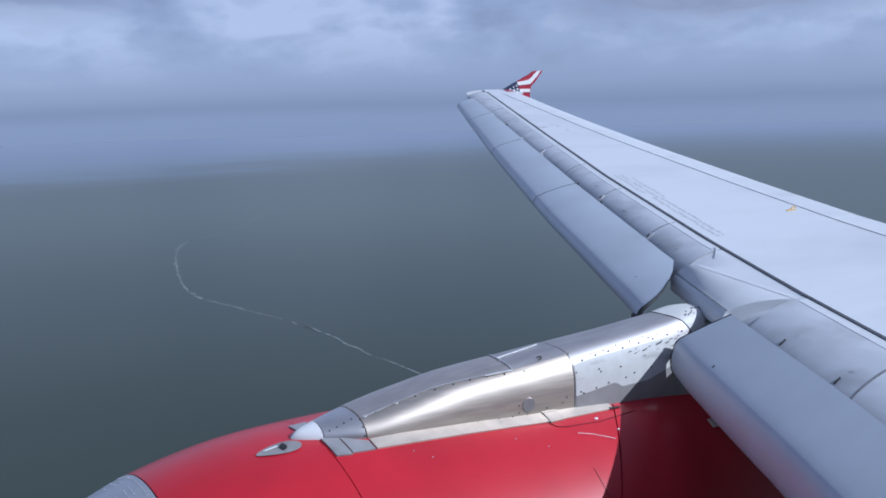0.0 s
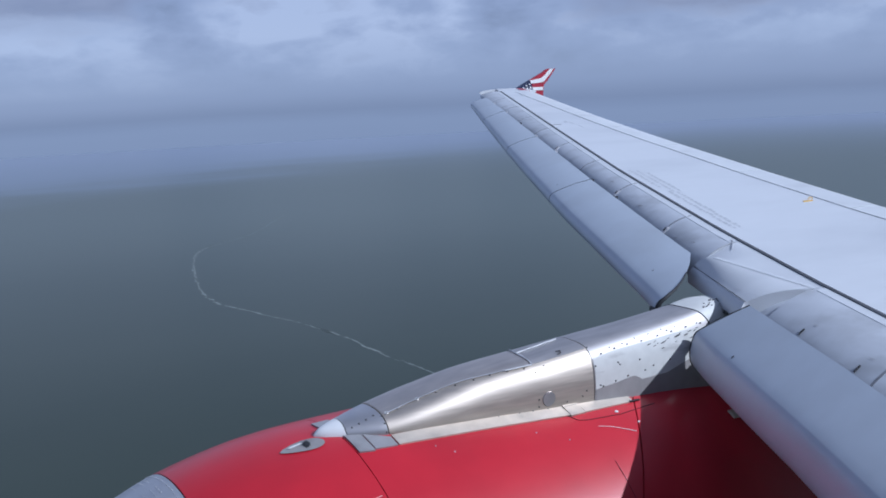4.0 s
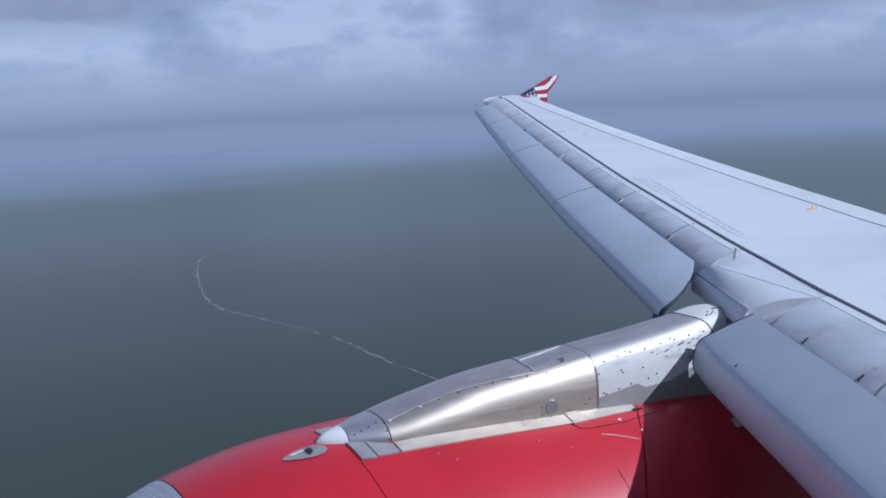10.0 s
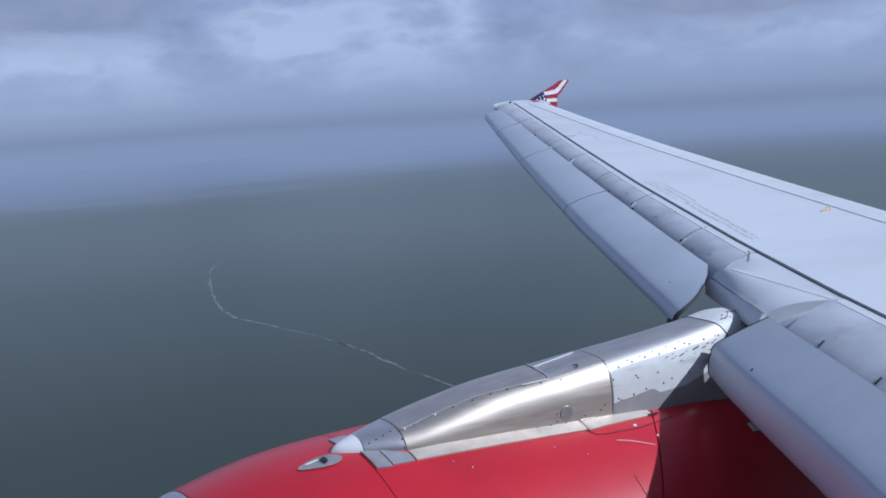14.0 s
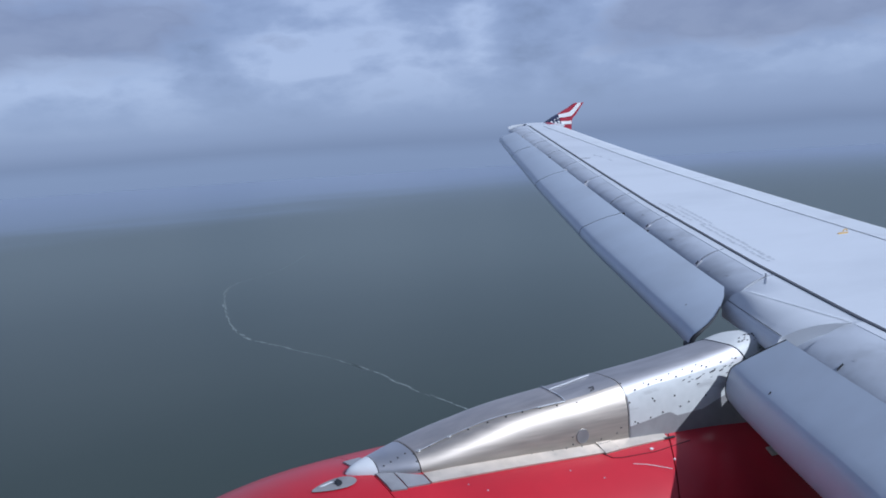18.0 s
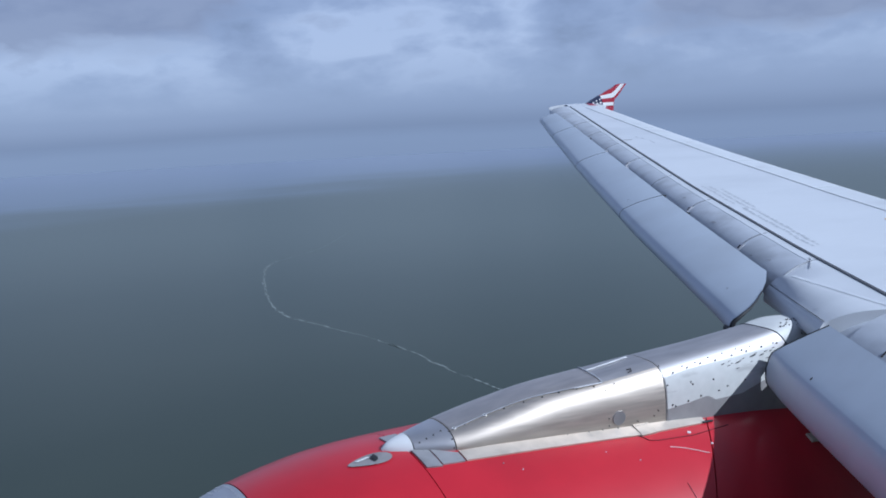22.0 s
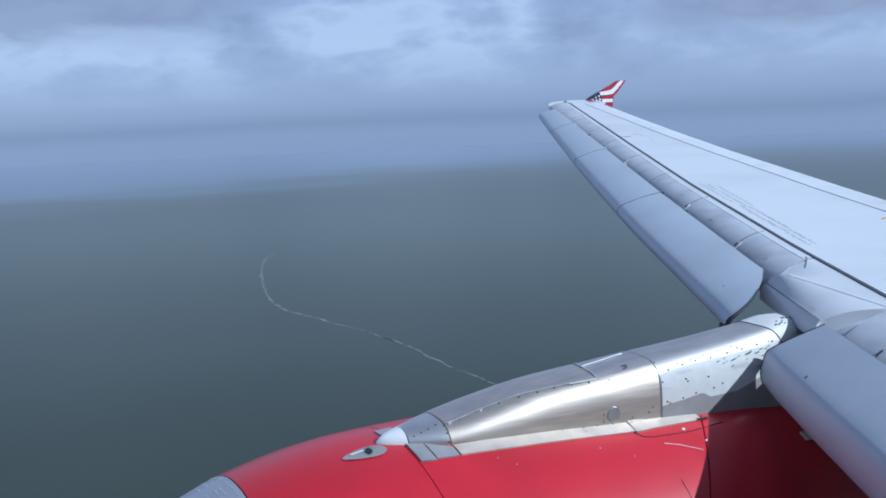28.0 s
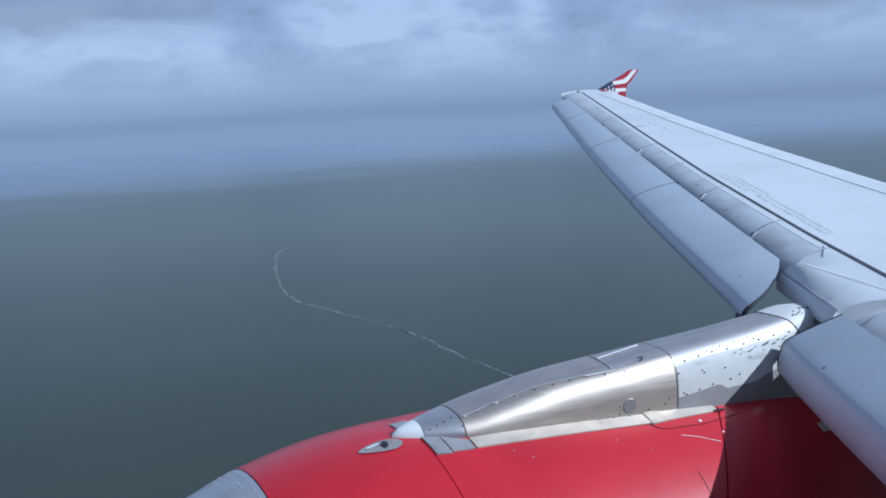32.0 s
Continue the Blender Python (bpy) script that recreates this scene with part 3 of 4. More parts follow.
tagged(part("stencil_marking", marks, FAINT, wing, "rows of small faded grey stencil marks", smooth=False), kind="stuff")
part("mark", shell(bar_on_wing(12.0, 0.49, 0.03, 0.17, 0.007), 0.003), SEAM, wing, smooth=False)
for y, dx, al, ac in ((12.25, 0.74, 0.10, 0.03), (12.1, 0.80, 0.12, 0.03), (11.75, 0.86, 0.2, 0.015)):
    part("mark", shell(bar_on_wing(y, dx, al, ac, 0.002), 0.002), FAINT, wing, smooth=False)

# yellow escape hook: a foot plate with a bent bar
hook = part("escape_hook", shell(bar_on_wing(6.88, 1.84, 0.022, 0.13, 0.006), 0.006), YELLOW, wing, "small yellow hook bolted on the upper skin", smooth=False)
c0 = Vector(on_wing(6.89, 1.88, 0.012))
rings = []
for a in span(0, math.pi, 11):
    mid = c0 + Vector((0.030 * math.cos(a), 0, 0.017 * math.sin(a)))
    out = Vector((math.cos(a), 0, math.sin(a)))
    rings.append([mid + (out * math.cos(k * math.tau / 8) + Vector((0, 1, 0)) * math.sin(k * math.tau / 8)) * 0.005 for k in range(8)])
part("hook_bar", loft(rings), YELLOW, hook)

# slat tracks showing at the slats' rear edges, and dark slots in the skin behind
for y in (7.95, 8.70, 10.3, 11.45, 12.6, 13.8, 15.0):
    x, _, z = on_slat(y, 0.0)
    w = 0.020 * (1.25 - 0.03 * y)
    g = [[(x - 0.01, y - w, z - 0.004), (x + 0.045, y - w, z - 0.010)], [(x - 0.01, y + w, z - 0.004), (x + 0.045, y + w, z - 0.010)]]
    part("slat_track", shell(g, 0.05), DARK if y in (7.95, 8.70, 12.6) else SEAM, wing, "slat track at the rear edge", smooth=False)
for y, dx, dy, ln in ((4.785, -0.01, 0.004, 0.05), (4.29, 0.01, 0.004, 0.05), (3.75, 0.02, 0.004, 0.05)):
    g = [[on_wing(y - dy, dx + ln * q, 0.006) for q in span(0, 1, 5)], [on_wing(y + dy, dx + ln * q, 0.006) for q in span(0, 1, 5)]]
    part("track_slot", shell(g, 0.006), DARK, wing, "dark slot for a slat track", smooth=False)

def slat_spot(y, dx, r, parent):
    p = Vector(on_slat(y, dx, 0.002))
    u = (Vector(on_slat(y + 0.05, dx, 0.002)) - p).normalized()
    v = (Vector(on_slat(y, dx + 0.02, 0.002)) - p).normalized()
    bm = bmesh.new()
    bm.faces.new([bm.verts.new(p + u * r * 0.6 * math.cos(k * math.tau / 8) + v * r * math.sin(k * math.tau / 8)) for k in range(8)])
    part("drain_hole", bm, DARK, parent, smooth=False)


slat_spot(4.93, -0.325, 0.013, slat_parts[0])
slat_spot(6.237, -0.335, 0.010, slat_parts[1])
slat_spot(8.992, -0.33, 0.010, slat_parts[2])
# torn pale sealant along the nose panel's rear edge
random.seed(41)
bm = bmesh.new()
band = []
for k in range(64):
    y = 5.13 + 0.80 * k / 63
    jag = random.uniform(0.0, 0.030)
    pts = []
    for e in (-0.012 - jag, 0.012 + random.uniform(0, 0.012)):
        x, yy, z = fixed_nose(y, max(0.0, e))
        pts.append(bm.verts.new((x + min(0.0, e) * -1.2, yy, z + 0.0025)))
    band.append(pts)
for a, b in zip(band, band[1:]):
    bm.faces.new((a[0], a[1], b[1], b[0]))
part("sealant_edge", bm, WING, nose_cap, "torn pale sealant along the panel edge", smooth=False)

# smudges on the inboard leading edge and grime behind the slats
random.seed(31)
for y, dx, ln, wd in ((4.747, 0.11, 0.022, 0.005), (4.271, 0.14, 0.025, 0.004), (6.45, 0.12, 0.03, 0.008), (6.7, 0.06, 0.03, 0.008), (7.6, 0.10, 0.05, 0.012), (8.5, 0.13, 0.04, 0.010)):
    p = Vector(on_wing(y, dx, 0.001))
    u = (Vector(on_wing(y + 0.02, dx - 0.006, 0.001)) - p).normalized()
    v = (Vector(on_wing(y, dx + 0.02, 0.001)) - p).normalized()
    bm = bmesh.new()
    bm.faces.new([bm.verts.new(p + u * ln * random.uniform(0.6, 1) * math.cos(q * math.tau / 9) + v * wd * random.uniform(0.6, 1.1) * math.sin(q * math.tau / 9)) for q in range(9)])
    part("smudge", bm, SMUDGE, wing, smooth=False)
# grime spots along the nose panel's front seam
for k in range(34):
    y = random.uniform(5.16, 5.9)
    x, yy, z = fixed_nose(y, random.uniform(0.50, 0.61))
    r = random.uniform(0.0012, 0.004)
    bm = bmesh.new()
    bm.faces.new([bm.verts.new((x + r * math.cos(q * math.tau / 7), yy + 1.6 * r * math.sin(q * math.tau / 7), z + 0.003)) for q in range(7)])
    part("grime_spot", bm, SMUDGE, nose_cap, smooth=False)
# light brackets where slat tracks enter the leading edge
for y in (6.93, 8.20, 10.6):
    g = [[on_wing(y - 0.03, 0.03 + 0.07 * q, 0.004) for q in (0, 0.5, 1)], [on_wing(y + 0.03, 0.03 + 0.07 * q, 0.004) for q in (0, 0.5, 1)]]
    br = part("track_bracket", shell(g, 0.006), FAIRING, wing, "pale bracket at a slat track", smooth=False)
    g = [[on_wing(y - 0.012, 0.045 + 0.03 * q, 0.006) for q in (0, 1)], [on_wing(y + 0.012, 0.045 + 0.03 * q, 0.006) for q in (0, 1)]]
    part("slot", shell(g, 0.003), DARK, br, smooth=False)


# ---- wing tip and fence ----
rings = []
for q in span(0, 1, 8):
    y = TIP + 0.09 * q
    k = math.sqrt(1 - q ** 2) if q < 1 else 0.05
    c = chord(y)
    ring = []
    for a in span(0, math.tau, 25)[:-1]:
        ring.append((lead(y) + c * (0.5 - 0.48 * math.cos(a)), y, base_z(y) + 0.02 + (0.075 if a < math.pi else 0.09) * k * math.sin(a)))
    rings.append(ring)
part("wing_tip_cap", loft(rings), WING, wing)

FENCE_Y = 17.02
OUT = [(8.757, 1.51), (8.945, 1.602), (9.12, 1.685), (9.282, 1.768), (9.445, 1.84), (9.55, 1.902), (9.61, 1.919), (9.807, 1.922), (9.702, 1.802), (9.597, 1.676), (9.507, 1.603), (9.486, 1.47), (9.479, 1.30), (9.2, 1.2), (8.85, 1.34)]


def plate(outline, y, thick):
    bm = bmesh.new()
    a = [bm.verts.new((x, y - thick / 2, z)) for x, z in outline]
    b = [bm.verts.new((x, y + thick / 2, z)) for x, z in outline]
    bm.faces.new(a)
    bm.faces.new(b[::-1])
    for i in range(len(a)):
        j = (i + 1) % len(a)
        bm.faces.new((a[i], b[i], b[j], a[j]))
    return bm


fence = part("wingtip_fence", plate(OUT, FENCE_Y, 0.04), FLAGRED, wing, "small wingtip fence painted with stars and red and white stripes", smooth=False)
FRONT = FENCE_Y - 0.024
part("star_field", plate([(8.745, 1.512), (8.943, 1.610), (9.118, 1.692), (9.18, 1.592), (9.21, 1.459), (8.84, 1.36)], FENCE_Y, 0.055), NAVY, fence, smooth=False)


def star(x, z, r):
    pts = []
    for k in range(10):
        a = math.pi / 2 + k * math.pi / 5
        rr = r if k % 2 == 0 else r * 0.5
        pts.append((x + rr * math.cos(a), z + rr * math.sin(a)))
    return plate(pts, FRONT - 0.006, 0.005)


for x, z, r in ((8.955, 1.535, 0.030), (9.035, 1.580, 0.024), (9.055, 1.520, 0.033), (9.14, 1.541, 0.033), (9.115, 1.610, 0.024), (9.15, 1.478, 0.024)):
    part("star", star(x, z, r), FLAGWHITE, fence, smooth=False)
part("stripe", plate([(9.128, 1.685), (9.297, 1.71), (9.416, 1.731), (9.506, 1.787), (9.58, 1.861), (9.655, 1.917), (9.742, 1.917), (9.682, 1.842), (9.582, 1.742), (9.478, 1.650), (9.298, 1.630), (9.155, 1.621)], FRONT, 0.008), FLAGWHITE, fence, smooth=False)
part("stripe", plate([(9.197, 1.546), (9.478, 1.551), (9.474, 1.482), (9.212, 1.482)], FRONT, 0.008), FLAGWHITE, fence, smooth=False)
# the fence's red paint runs on over the end of the wing
grid = [[on_wing(y, q, 0.006) for q in span(0.95, 1.28, 5)] for y in span(16.60, 16.93, 4)]
part("painted_band", shell(grid, 0.004), FLAGRED, wing, "faded red band painted at the foot of the fence", smooth=False)

# ---- engine ----
ENG_Y, ENG_Z = 5.75, -1.06
radius = soft_table([(-2.25, 0.84), (-2.1, 0.925), (-1.88, 1.008), (-1.71, 1.065), (-1.45, 1.120), (-1.27, 1.146), (-1.07, 1.160), (-0.8, 1.165), (0.3, 1.16), (1.0, 1.13), (1.8, 1.02)])


def on_cowl(x, deg, lift=0.0):
    """A point of the cowl: deg from the top towards the cabin."""
    a, r = radians(deg), radius(x) + lift
    return (x, ENG_Y - r * math.sin(a), ENG_Z + r * math.cos(a))


def cowl(x0, x1, lift=0.0, n=14, slant=0.0, slant0=0.0):
    rings = []
    for q in span(0, 1, n):
        ring = []
        for k in range(96):
            d = k * 360 / 96
            s = abs((d + 180) % 360 - 180)
            a = x0 - slant0 * (s - 24)
            b = x1 - slant * (s - 24)
            ring.append(on_cowl(a + (b - a) * q, d, lift))
        rings.append(ring)
    inner = [[(p[0], ENG_Y + (p[1] - ENG_Y) * 0.96, ENG_Z + (p[2] - ENG_Z) * 0.96) for p in r] for r in (rings[-1], rings[0])]
    rings = rings + inner + [rings[0]]
    return loft(rings, caps=False)


engine = thing("jet_engine", (0.0, ENG_Y, ENG_Z), "red jet engine nacelle under a bare metal pylon", "jet engine")
# inlet lip: rolls over into the intake
rings = []
for a in span(0, math.pi, 12):
    rings.append([(-1.97 - 0.12 * math.sin(a), ENG_Y - (0.905 + 0.07 * math.cos(a)) * math.sin(k * math.tau / 96), ENG_Z + (0.905 + 0.07 * math.cos(a)) * math.cos(k * math.tau / 96)) for k in range(96)])
rings = [[on_cowl(x, k * 360 / 96) for k in range(96)] for x in span(-1.712, -1.965, 8)] + rings
rings.append([(-1.0, ENG_Y - 0.84 * math.sin(k * math.tau / 96), ENG_Z + 0.84 * math.cos(k * math.tau / 96)) for k in range(96)])
lip = part("inlet_lip", loft(rings, caps=False), LIP, engine, "bare grey metal inlet lip")
part("inlet_cowl", cowl(-1.706, -0.9115), RED, engine, "glossy red inlet cowl")
part("fan_cowl", cowl(-0.9065, 0.735, slant=0.0135), RED, engine, "glossy red fan cowl")
part("reverser_cowl", cowl(0.745, 1.8, slant0=0.0135), RED, engine, "red thrust reverser cowl in the wing's shade")
part("cowl_liner", cowl(-1.75, 1.75, -0.02), DARK, engine)
rings = [[(x, ENG_Y - r * math.sin(k * math.tau / 48), ENG_Z + r * math.cos(k * math.tau / 48)) for k in range(48)] for x, r in ((-1.0, 0.84), (-1.0, 0.2), (1.2, 0.75), (2.2, 0.62), (3.0, 0.42), (3.6, 0.12))]
part("core_nozzle", loft(rings, caps=False), CORE, engine)


# flush intake: a teardrop plate with a dark mouth
bm = bmesh.new()
loop = []
for k in range(28):
    a = k * math.tau / 28
    w = 0.74 + 0.30 * math.cos(a)
    loop.append(bm.verts.new(on_cowl(-1.117 + 0.116 * math.cos(a), 3.8 + 3.6 * w * math.sin(a), 0.005)))
bm.faces.new(loop)
vent = part("intake_plate", bm, GREY, engine, "grey teardrop plate round a small intake")
bm = bmesh.new()
bm.faces.new([bm.verts.new(on_cowl(x, d, 0.010)) for x, d in ((-1.110, 3.1), (-1.082, 1.9), (-1.074, 3.6), (-1.084, 5.0), (-1.102, 5.5))])
part("intake_mouth", bm, DARK, vent)
bm = bmesh.new()
bm.faces.new([bm.verts.new(on_cowl(x, d, 0.010)) for x, d in ((-1.195, 3.2), (-1.12, 2.5), (-1.112, 3.1), (-1.18, 3.7))])
part("intake_ramp", bm, FLAGWHITE, vent)

# ---- pylon ----
pyl_top = soft_table([(-1.02, 0.108), (-1.0, 0.127), (-0.96, 0.143), (-0.9, 0.155), (-0.65, 0.189), (-0.49, 0.221), (-0.13, 0.289), (0.27, 0.333), (0.69, 0.3725), (1.15, 0.407), (1.4, 0.429), (1.58, 0.453), (1.75, 0.442), (1.88, 0.387), (2.0, 0.305), (2.1, 0.24)])
pyl_half = soft_table([(-1.02, 0.010), (-1.0, 0.030), (-0.96, 0.058), (-0.885, 0.097), (-0.68, 0.18), (-0.4, 0.225), (-0.18, 0.25), (0.36, 0.315), (1.0, 0.345), (1.5, 0.33), (1.8, 0.29), (2.0, 0.24), (2.15, 0.16)])


pyl_round = soft_table([(-1.02, 2.0), (-0.7, 2.3), (0.2, 2.7), (0.8, 3.5), (1.5, 3.7), (2.15, 2.6)])


pyl_box = soft_table([(-1.02, 2.0), (-0.7, 2.5), (-0.4, 2.9), (0.0, 3.3), (0.35, 3.6), (0.8, 3.8), (1.5, 3.8), (1.8, 3.2), (2.15, 2.4)])


pyl_lean = soft_table([(-1.02, 0.0), (-0.7, 0.02), (0.0, 0.04), (0.6, 0.05), (2.15, 0.05)])


# the box behind the tip is narrower than its foot on the cowl and sits towards the cabin
# this width and sideways shift are fitted to the camera's view
pyl_slim = soft_table([(-1.02, 1.0), (-0.68, 1.0), (-0.2, 0.86), (0.36, 0.68), (1.0, 0.60), (1.6, 0.60), (1.95, 0.66), (2.15, 0.8)])


nose_lift = table([(-1.03, 0.014), (-1.02, 0.012), (-1.0, 0.005), (-0.96, 0.0), (-0.9, 0.0), (3.0, 0.0)])


def pyl_low(x):
    h = pyl_half(x)
    return ENG_Z + math.sqrt(max(0.01, radius(min(x, 1.8)) ** 2 - h * h)) - 0.02 + nose_lift(x)


def on_pylon(x, a, lift=0.0):
    """A point of the pylon's skin; a in degrees: 0 at the cabin-side foot, 90 on the crown."""
    n = pyl_round(x)
    w, lo, hi = pyl_half(x) * pyl_slim(x), pyl_low(x), pyl_top(x) + lift
    mid, w = ENG_Y - pyl_half(x) + w, w + lift
    c, s = math.cos(radians(a)), math.sin(radians(a))
    k = min(1.0, abs(s) ** (2 / n))
    m = pyl_box(x)
    return (x, mid - w * (1 - pyl_lean(x) * k) * math.copysign((1 - k ** m) ** (1 / m), c), lo + (hi - lo) * k)


def pylon_piece(name, x0, x1, material, parent, n=16, label=""):
    """A length of the pylon; its ends are x places, or tables of x by angle for slanting joints."""
    rings = []
    for q in span(0, 1, n):
        ring = []
        for a in span(0, 180, 61):
            b = min(a, 130)
            s = x0(b) if callable(x0) else x0
            e = x1(b) if callable(x1) else x1
            ring.append(on_pylon(s + (e - s) * q, a))
        rings.append(ring)
    return part(name, loft(rings), material, parent, label)


joint = 0.549
joint2 = 0.555
pylon = pylon_piece("pylon_fairing", -0.684, joint, METAL, engine, 30, "long bare metal pylon fairing with a bright streak")
pylon_piece("pylon_tip", -1.02, -0.885, WHITE, engine, 12, "white pointed tip of the pylon")
front = pylon_piece("pylon_front", -0.880, -0.690, FAIRING, engine, 10, "pale riveted front section of the pylon")
cap_joint = soft_table([(0, 1.535), (20, 1.53), (40, 1.51), (55, 1.48), (100, 1.41), (180, 1.41)])
rear = pylon_piece("pylon_rear", joint2, lambda a: cap_joint(a) - 0.004, METAL_TOP, engine, 24, "dull metal rear section of the pylon")
cap = pylon_piece("pylon_cap", cap_joint, 2.10, CHIPPED, engine, 20, "worn white cap where the pylon meets the wing")


def frame_on_pylon(x, a, lift=0.0):
    """A spot of the pylon's skin with its aft way, its upward way and its normal."""
    p = Vector(on_pylon(x, a, lift))
    u = (Vector(on_pylon(x + 0.01, a, lift)) - p).normalized()
    v = (Vector(on_pylon(x, a + 1.5, lift)) - p).normalized()
    n = u.cross(v).normalized()
    if n.dot(p - Vector((x, ENG_Y - pyl_half(x) * (1 - pyl_slim(x)), 0.0))) < 0:
        n = -n
    return p, u, v, n


def disc_at(p, u, v, n, r, height, sides=10, dome=True, squash=1.0):
    bm = bmesh.new()
    foot = [bm.verts.new(p - n * 0.003 + (u * math.cos(k * math.tau / sides) + v * squash * math.sin(k * math.tau / sides)) * r) for k in range(sides)]
    top = [bm.verts.new(p + n * height + (u * math.cos(k * math.tau / sides) + v * squash * math.sin(k * math.tau / sides)) * r * (0.6 if dome else 0.97)) for k in range(sides)]
    for k in range(sides):
        bm.faces.new((foot[k], foot[(k + 1) % sides], top[(k + 1) % sides], top[k]))
    bm.faces.new(top)
    return bm


def rivets(spots, parent, r=0.0065, material=RIVET, lift=0.0):
    for x, a in spots:
        part("rivet", disc_at(*frame_on_pylon(x, a, lift), r, 0.003), material, parent)


# dull panel over the crown, in front; a paler one behind it
seam_a = soft_table([(-0.681, 61.4), (-0.66, 62.7), (-0.566, 68.0), (-0.471, 71.3), (-0.275, 74.2), (-0.04, 68.6), (0.187, 66.1)])
grid = []
for q in span(0, 1, 22):
    line = []
    for k in span(0, 1, 12):
        x = -0.680 + (0.862 + 0.04 * k) * q
        line.append(on_pylon(x, seam_a(min(x, 0.187)) + (165 - seam_a(min(x, 0.187))) * k, 0.002))
    grid.append(line)
crown = part("crown_panel", shell(grid, 0.006), CROWN, pylon, "dull grey panel along the crown")
grid = []
for q in span(0, 1, 12):
    line = []
    for k in span(0, 1, 12):
        x0, x1 = 0.188 + 0.04 * k, 0.545
        line.append(on_pylon(x0 + (x1 - x0) * q, 66 + 98 * k, 0.0015))
    grid.append(line)
crown2 = part("crown_panel", shell(grid, 0.005), METAL_TOP, pylon, "pale blue-grey panel along the crown")


def skin_line(name, spots, width, material, parent, lift=0.006, n=14):
    """A thin band on the pylon's skin through (x, a) spots."""
    ts = span(0, len(spots) - 1, n)
    pts = []
    for t in ts:
        i = min(int(t), len(spots) - 2)
        f = t - i
        pts.append((spots[i][0] + (spots[i + 1][0] - spots[i][0]) * f, spots[i][1] + (spots[i + 1][1] - spots[i][1]) * f))
    grid = []
    for i, (x, a) in enumerate(pts):
        p, u, v, nn = frame_on_pylon(x, a, lift)
        q0, q1 = Vector(on_pylon(*pts[max(0, i - 1)], lift)), Vector(on_pylon(*pts[min(n - 1, i + 1)], lift))
        side = nn.cross((q1 - q0).normalized())
        grid.append([p - side * width / 2, p + side * width / 2])
    return part(name, shell(grid, 0.004, Vector((0, -0.6, 0.8))), material, parent, smooth=False)


skin_line("panel_edge", [(x, seam_a(x) - 0.4) for x in span(-0.67, 0.18, 16)], 0.004, SEAM, pylon)
skin_line("panel_edge", [(0.025, 66.0), (0.185, 63.7)], 0.006, RING, pylon, 0.008, 6)
skin_line("bright_strip", [(0.196, 90.6), (0.339, 92.1), (0.487, 94.5)], 0.009, RING, crown2, 0.010, 8)
skin_line("panel_edge", [(0.186, 64.8), (0.19, 86.6), (0.226, 113.1)], 0.006, SEAM, pylon, 0.008, 8)

# white painted panel on the rear section's flank
foot_a = table([(0.557, 7.1), (0.718, 8.6), (0.835, 10.5), (0.849, 10.2), (0.9, 6.8), (1.109, 7.2), (1.331, 13.9), (1.528, 18.5)])
head_a = soft_table([(0.495, 40.0), (0.539, 41.8), (0.765, 46.4), (0.985, 45.8), (1.222, 45.2), (1.417, 41.2), (1.518, 40.4)])
grid = []
for q in span(0, 1, 40):
    xm = 0.560 + 0.952 * q
    line = []
    for k in span(0, 1, 14):
        a = foot_a(xm) + (head_a(xm) - foot_a(xm)) * k
        line.append(on_pylon(xm, a, 0.0025))
    grid.append(line)
flank = part("flank_panel", shell(grid, 0.006, Vector((0, -1, 0.3))), CHIPPED, rear, "white painted panel with chipped paint and rivets")
grid = [[on_pylon(x, a, 0.002) for a in span(0, foot_a(x) + 3, 8)] for x in span(0.562, 1.53, 30)]
part("lower_panel", shell(grid, 0.006, Vector((0, -1, 0.3))), GREY, rear, "grey panel at the pylon's foot")

rivets([(-0.85, 42.0), (-0.811, 50.8), (-0.77, 58.8), (-0.725, 66.1), (-0.69, 59.1), (-0.695, 37.6), (-0.697, 14.8), (-0.844, 14.3)], front, 0.0055, lift=0.001)
rivets([(-0.61, 5.0), (-0.38, 4.2), (-0.15, 3.2), (-0.069, 3.3), (0.057, 3.0), (0.14, 2.9), (0.235, 2.4), (0.362, 4.2), (0.182, 11.6), (0.181, 5.0), (0.469, 5.2), (0.498, 8.3), (0.354, 52.2), (0.249, 56.6), (0.186, 49.0), (-0.599, 65.0)], pylon, 0.0050, lift=0.001)
rivets([(-0.373, 69.7), (-0.263, 68.9), (-0.159, 67.1), (-0.062, 67.0), (0.038, 65.3), (0.133, 61.1)], crown, 0.0050, lift=0.003)
rivets([(0.562, 66.8), (0.698, 53.6), (0.79, 53.7), (0.89, 56.7), (0.998, 57.1), (1.106, 57.9), (1.216, 55.3), (1.40, 49.0)], rear, 0.0052, lift=0.001)
rivets([(0.568, 31.0), (0.625, 46.7), (0.725, 48.9), (0.821, 49.9), (0.93, 48.4), (1.058, 48.9), (1.176, 48.7), (1.3, 48.6), (1.427, 46.7), (0.613, 8.2), (0.594, 9.7), (0.703, 9.8), (0.794, 11.5), (0.993, 14.7), (1.132, 16.3), (0.728, 27.4), (0.74, 24.2), (0.889, 24.0), (0.926, 12.6), (1.143, 52.6)], flank, 0.0052, lift=0.005)
for x, a in ((-0.66, 62.7), (-0.481, 69.7)):
    p, u, v, n = frame_on_pylon(x, a, 0.004)
    ring = part("fastener", disc_at(p, u, v, n, 0.010, 0.0015, 14, False), RING, pylon, "bright round fastener")
    part("fastener_slot", disc_at(p + n * 0.001, u, v, n, 0.0045, 0.0015, 10, False), RIVET, ring)
p, u, v, n = frame_on_pylon(0.243, 10.4, 0.001)
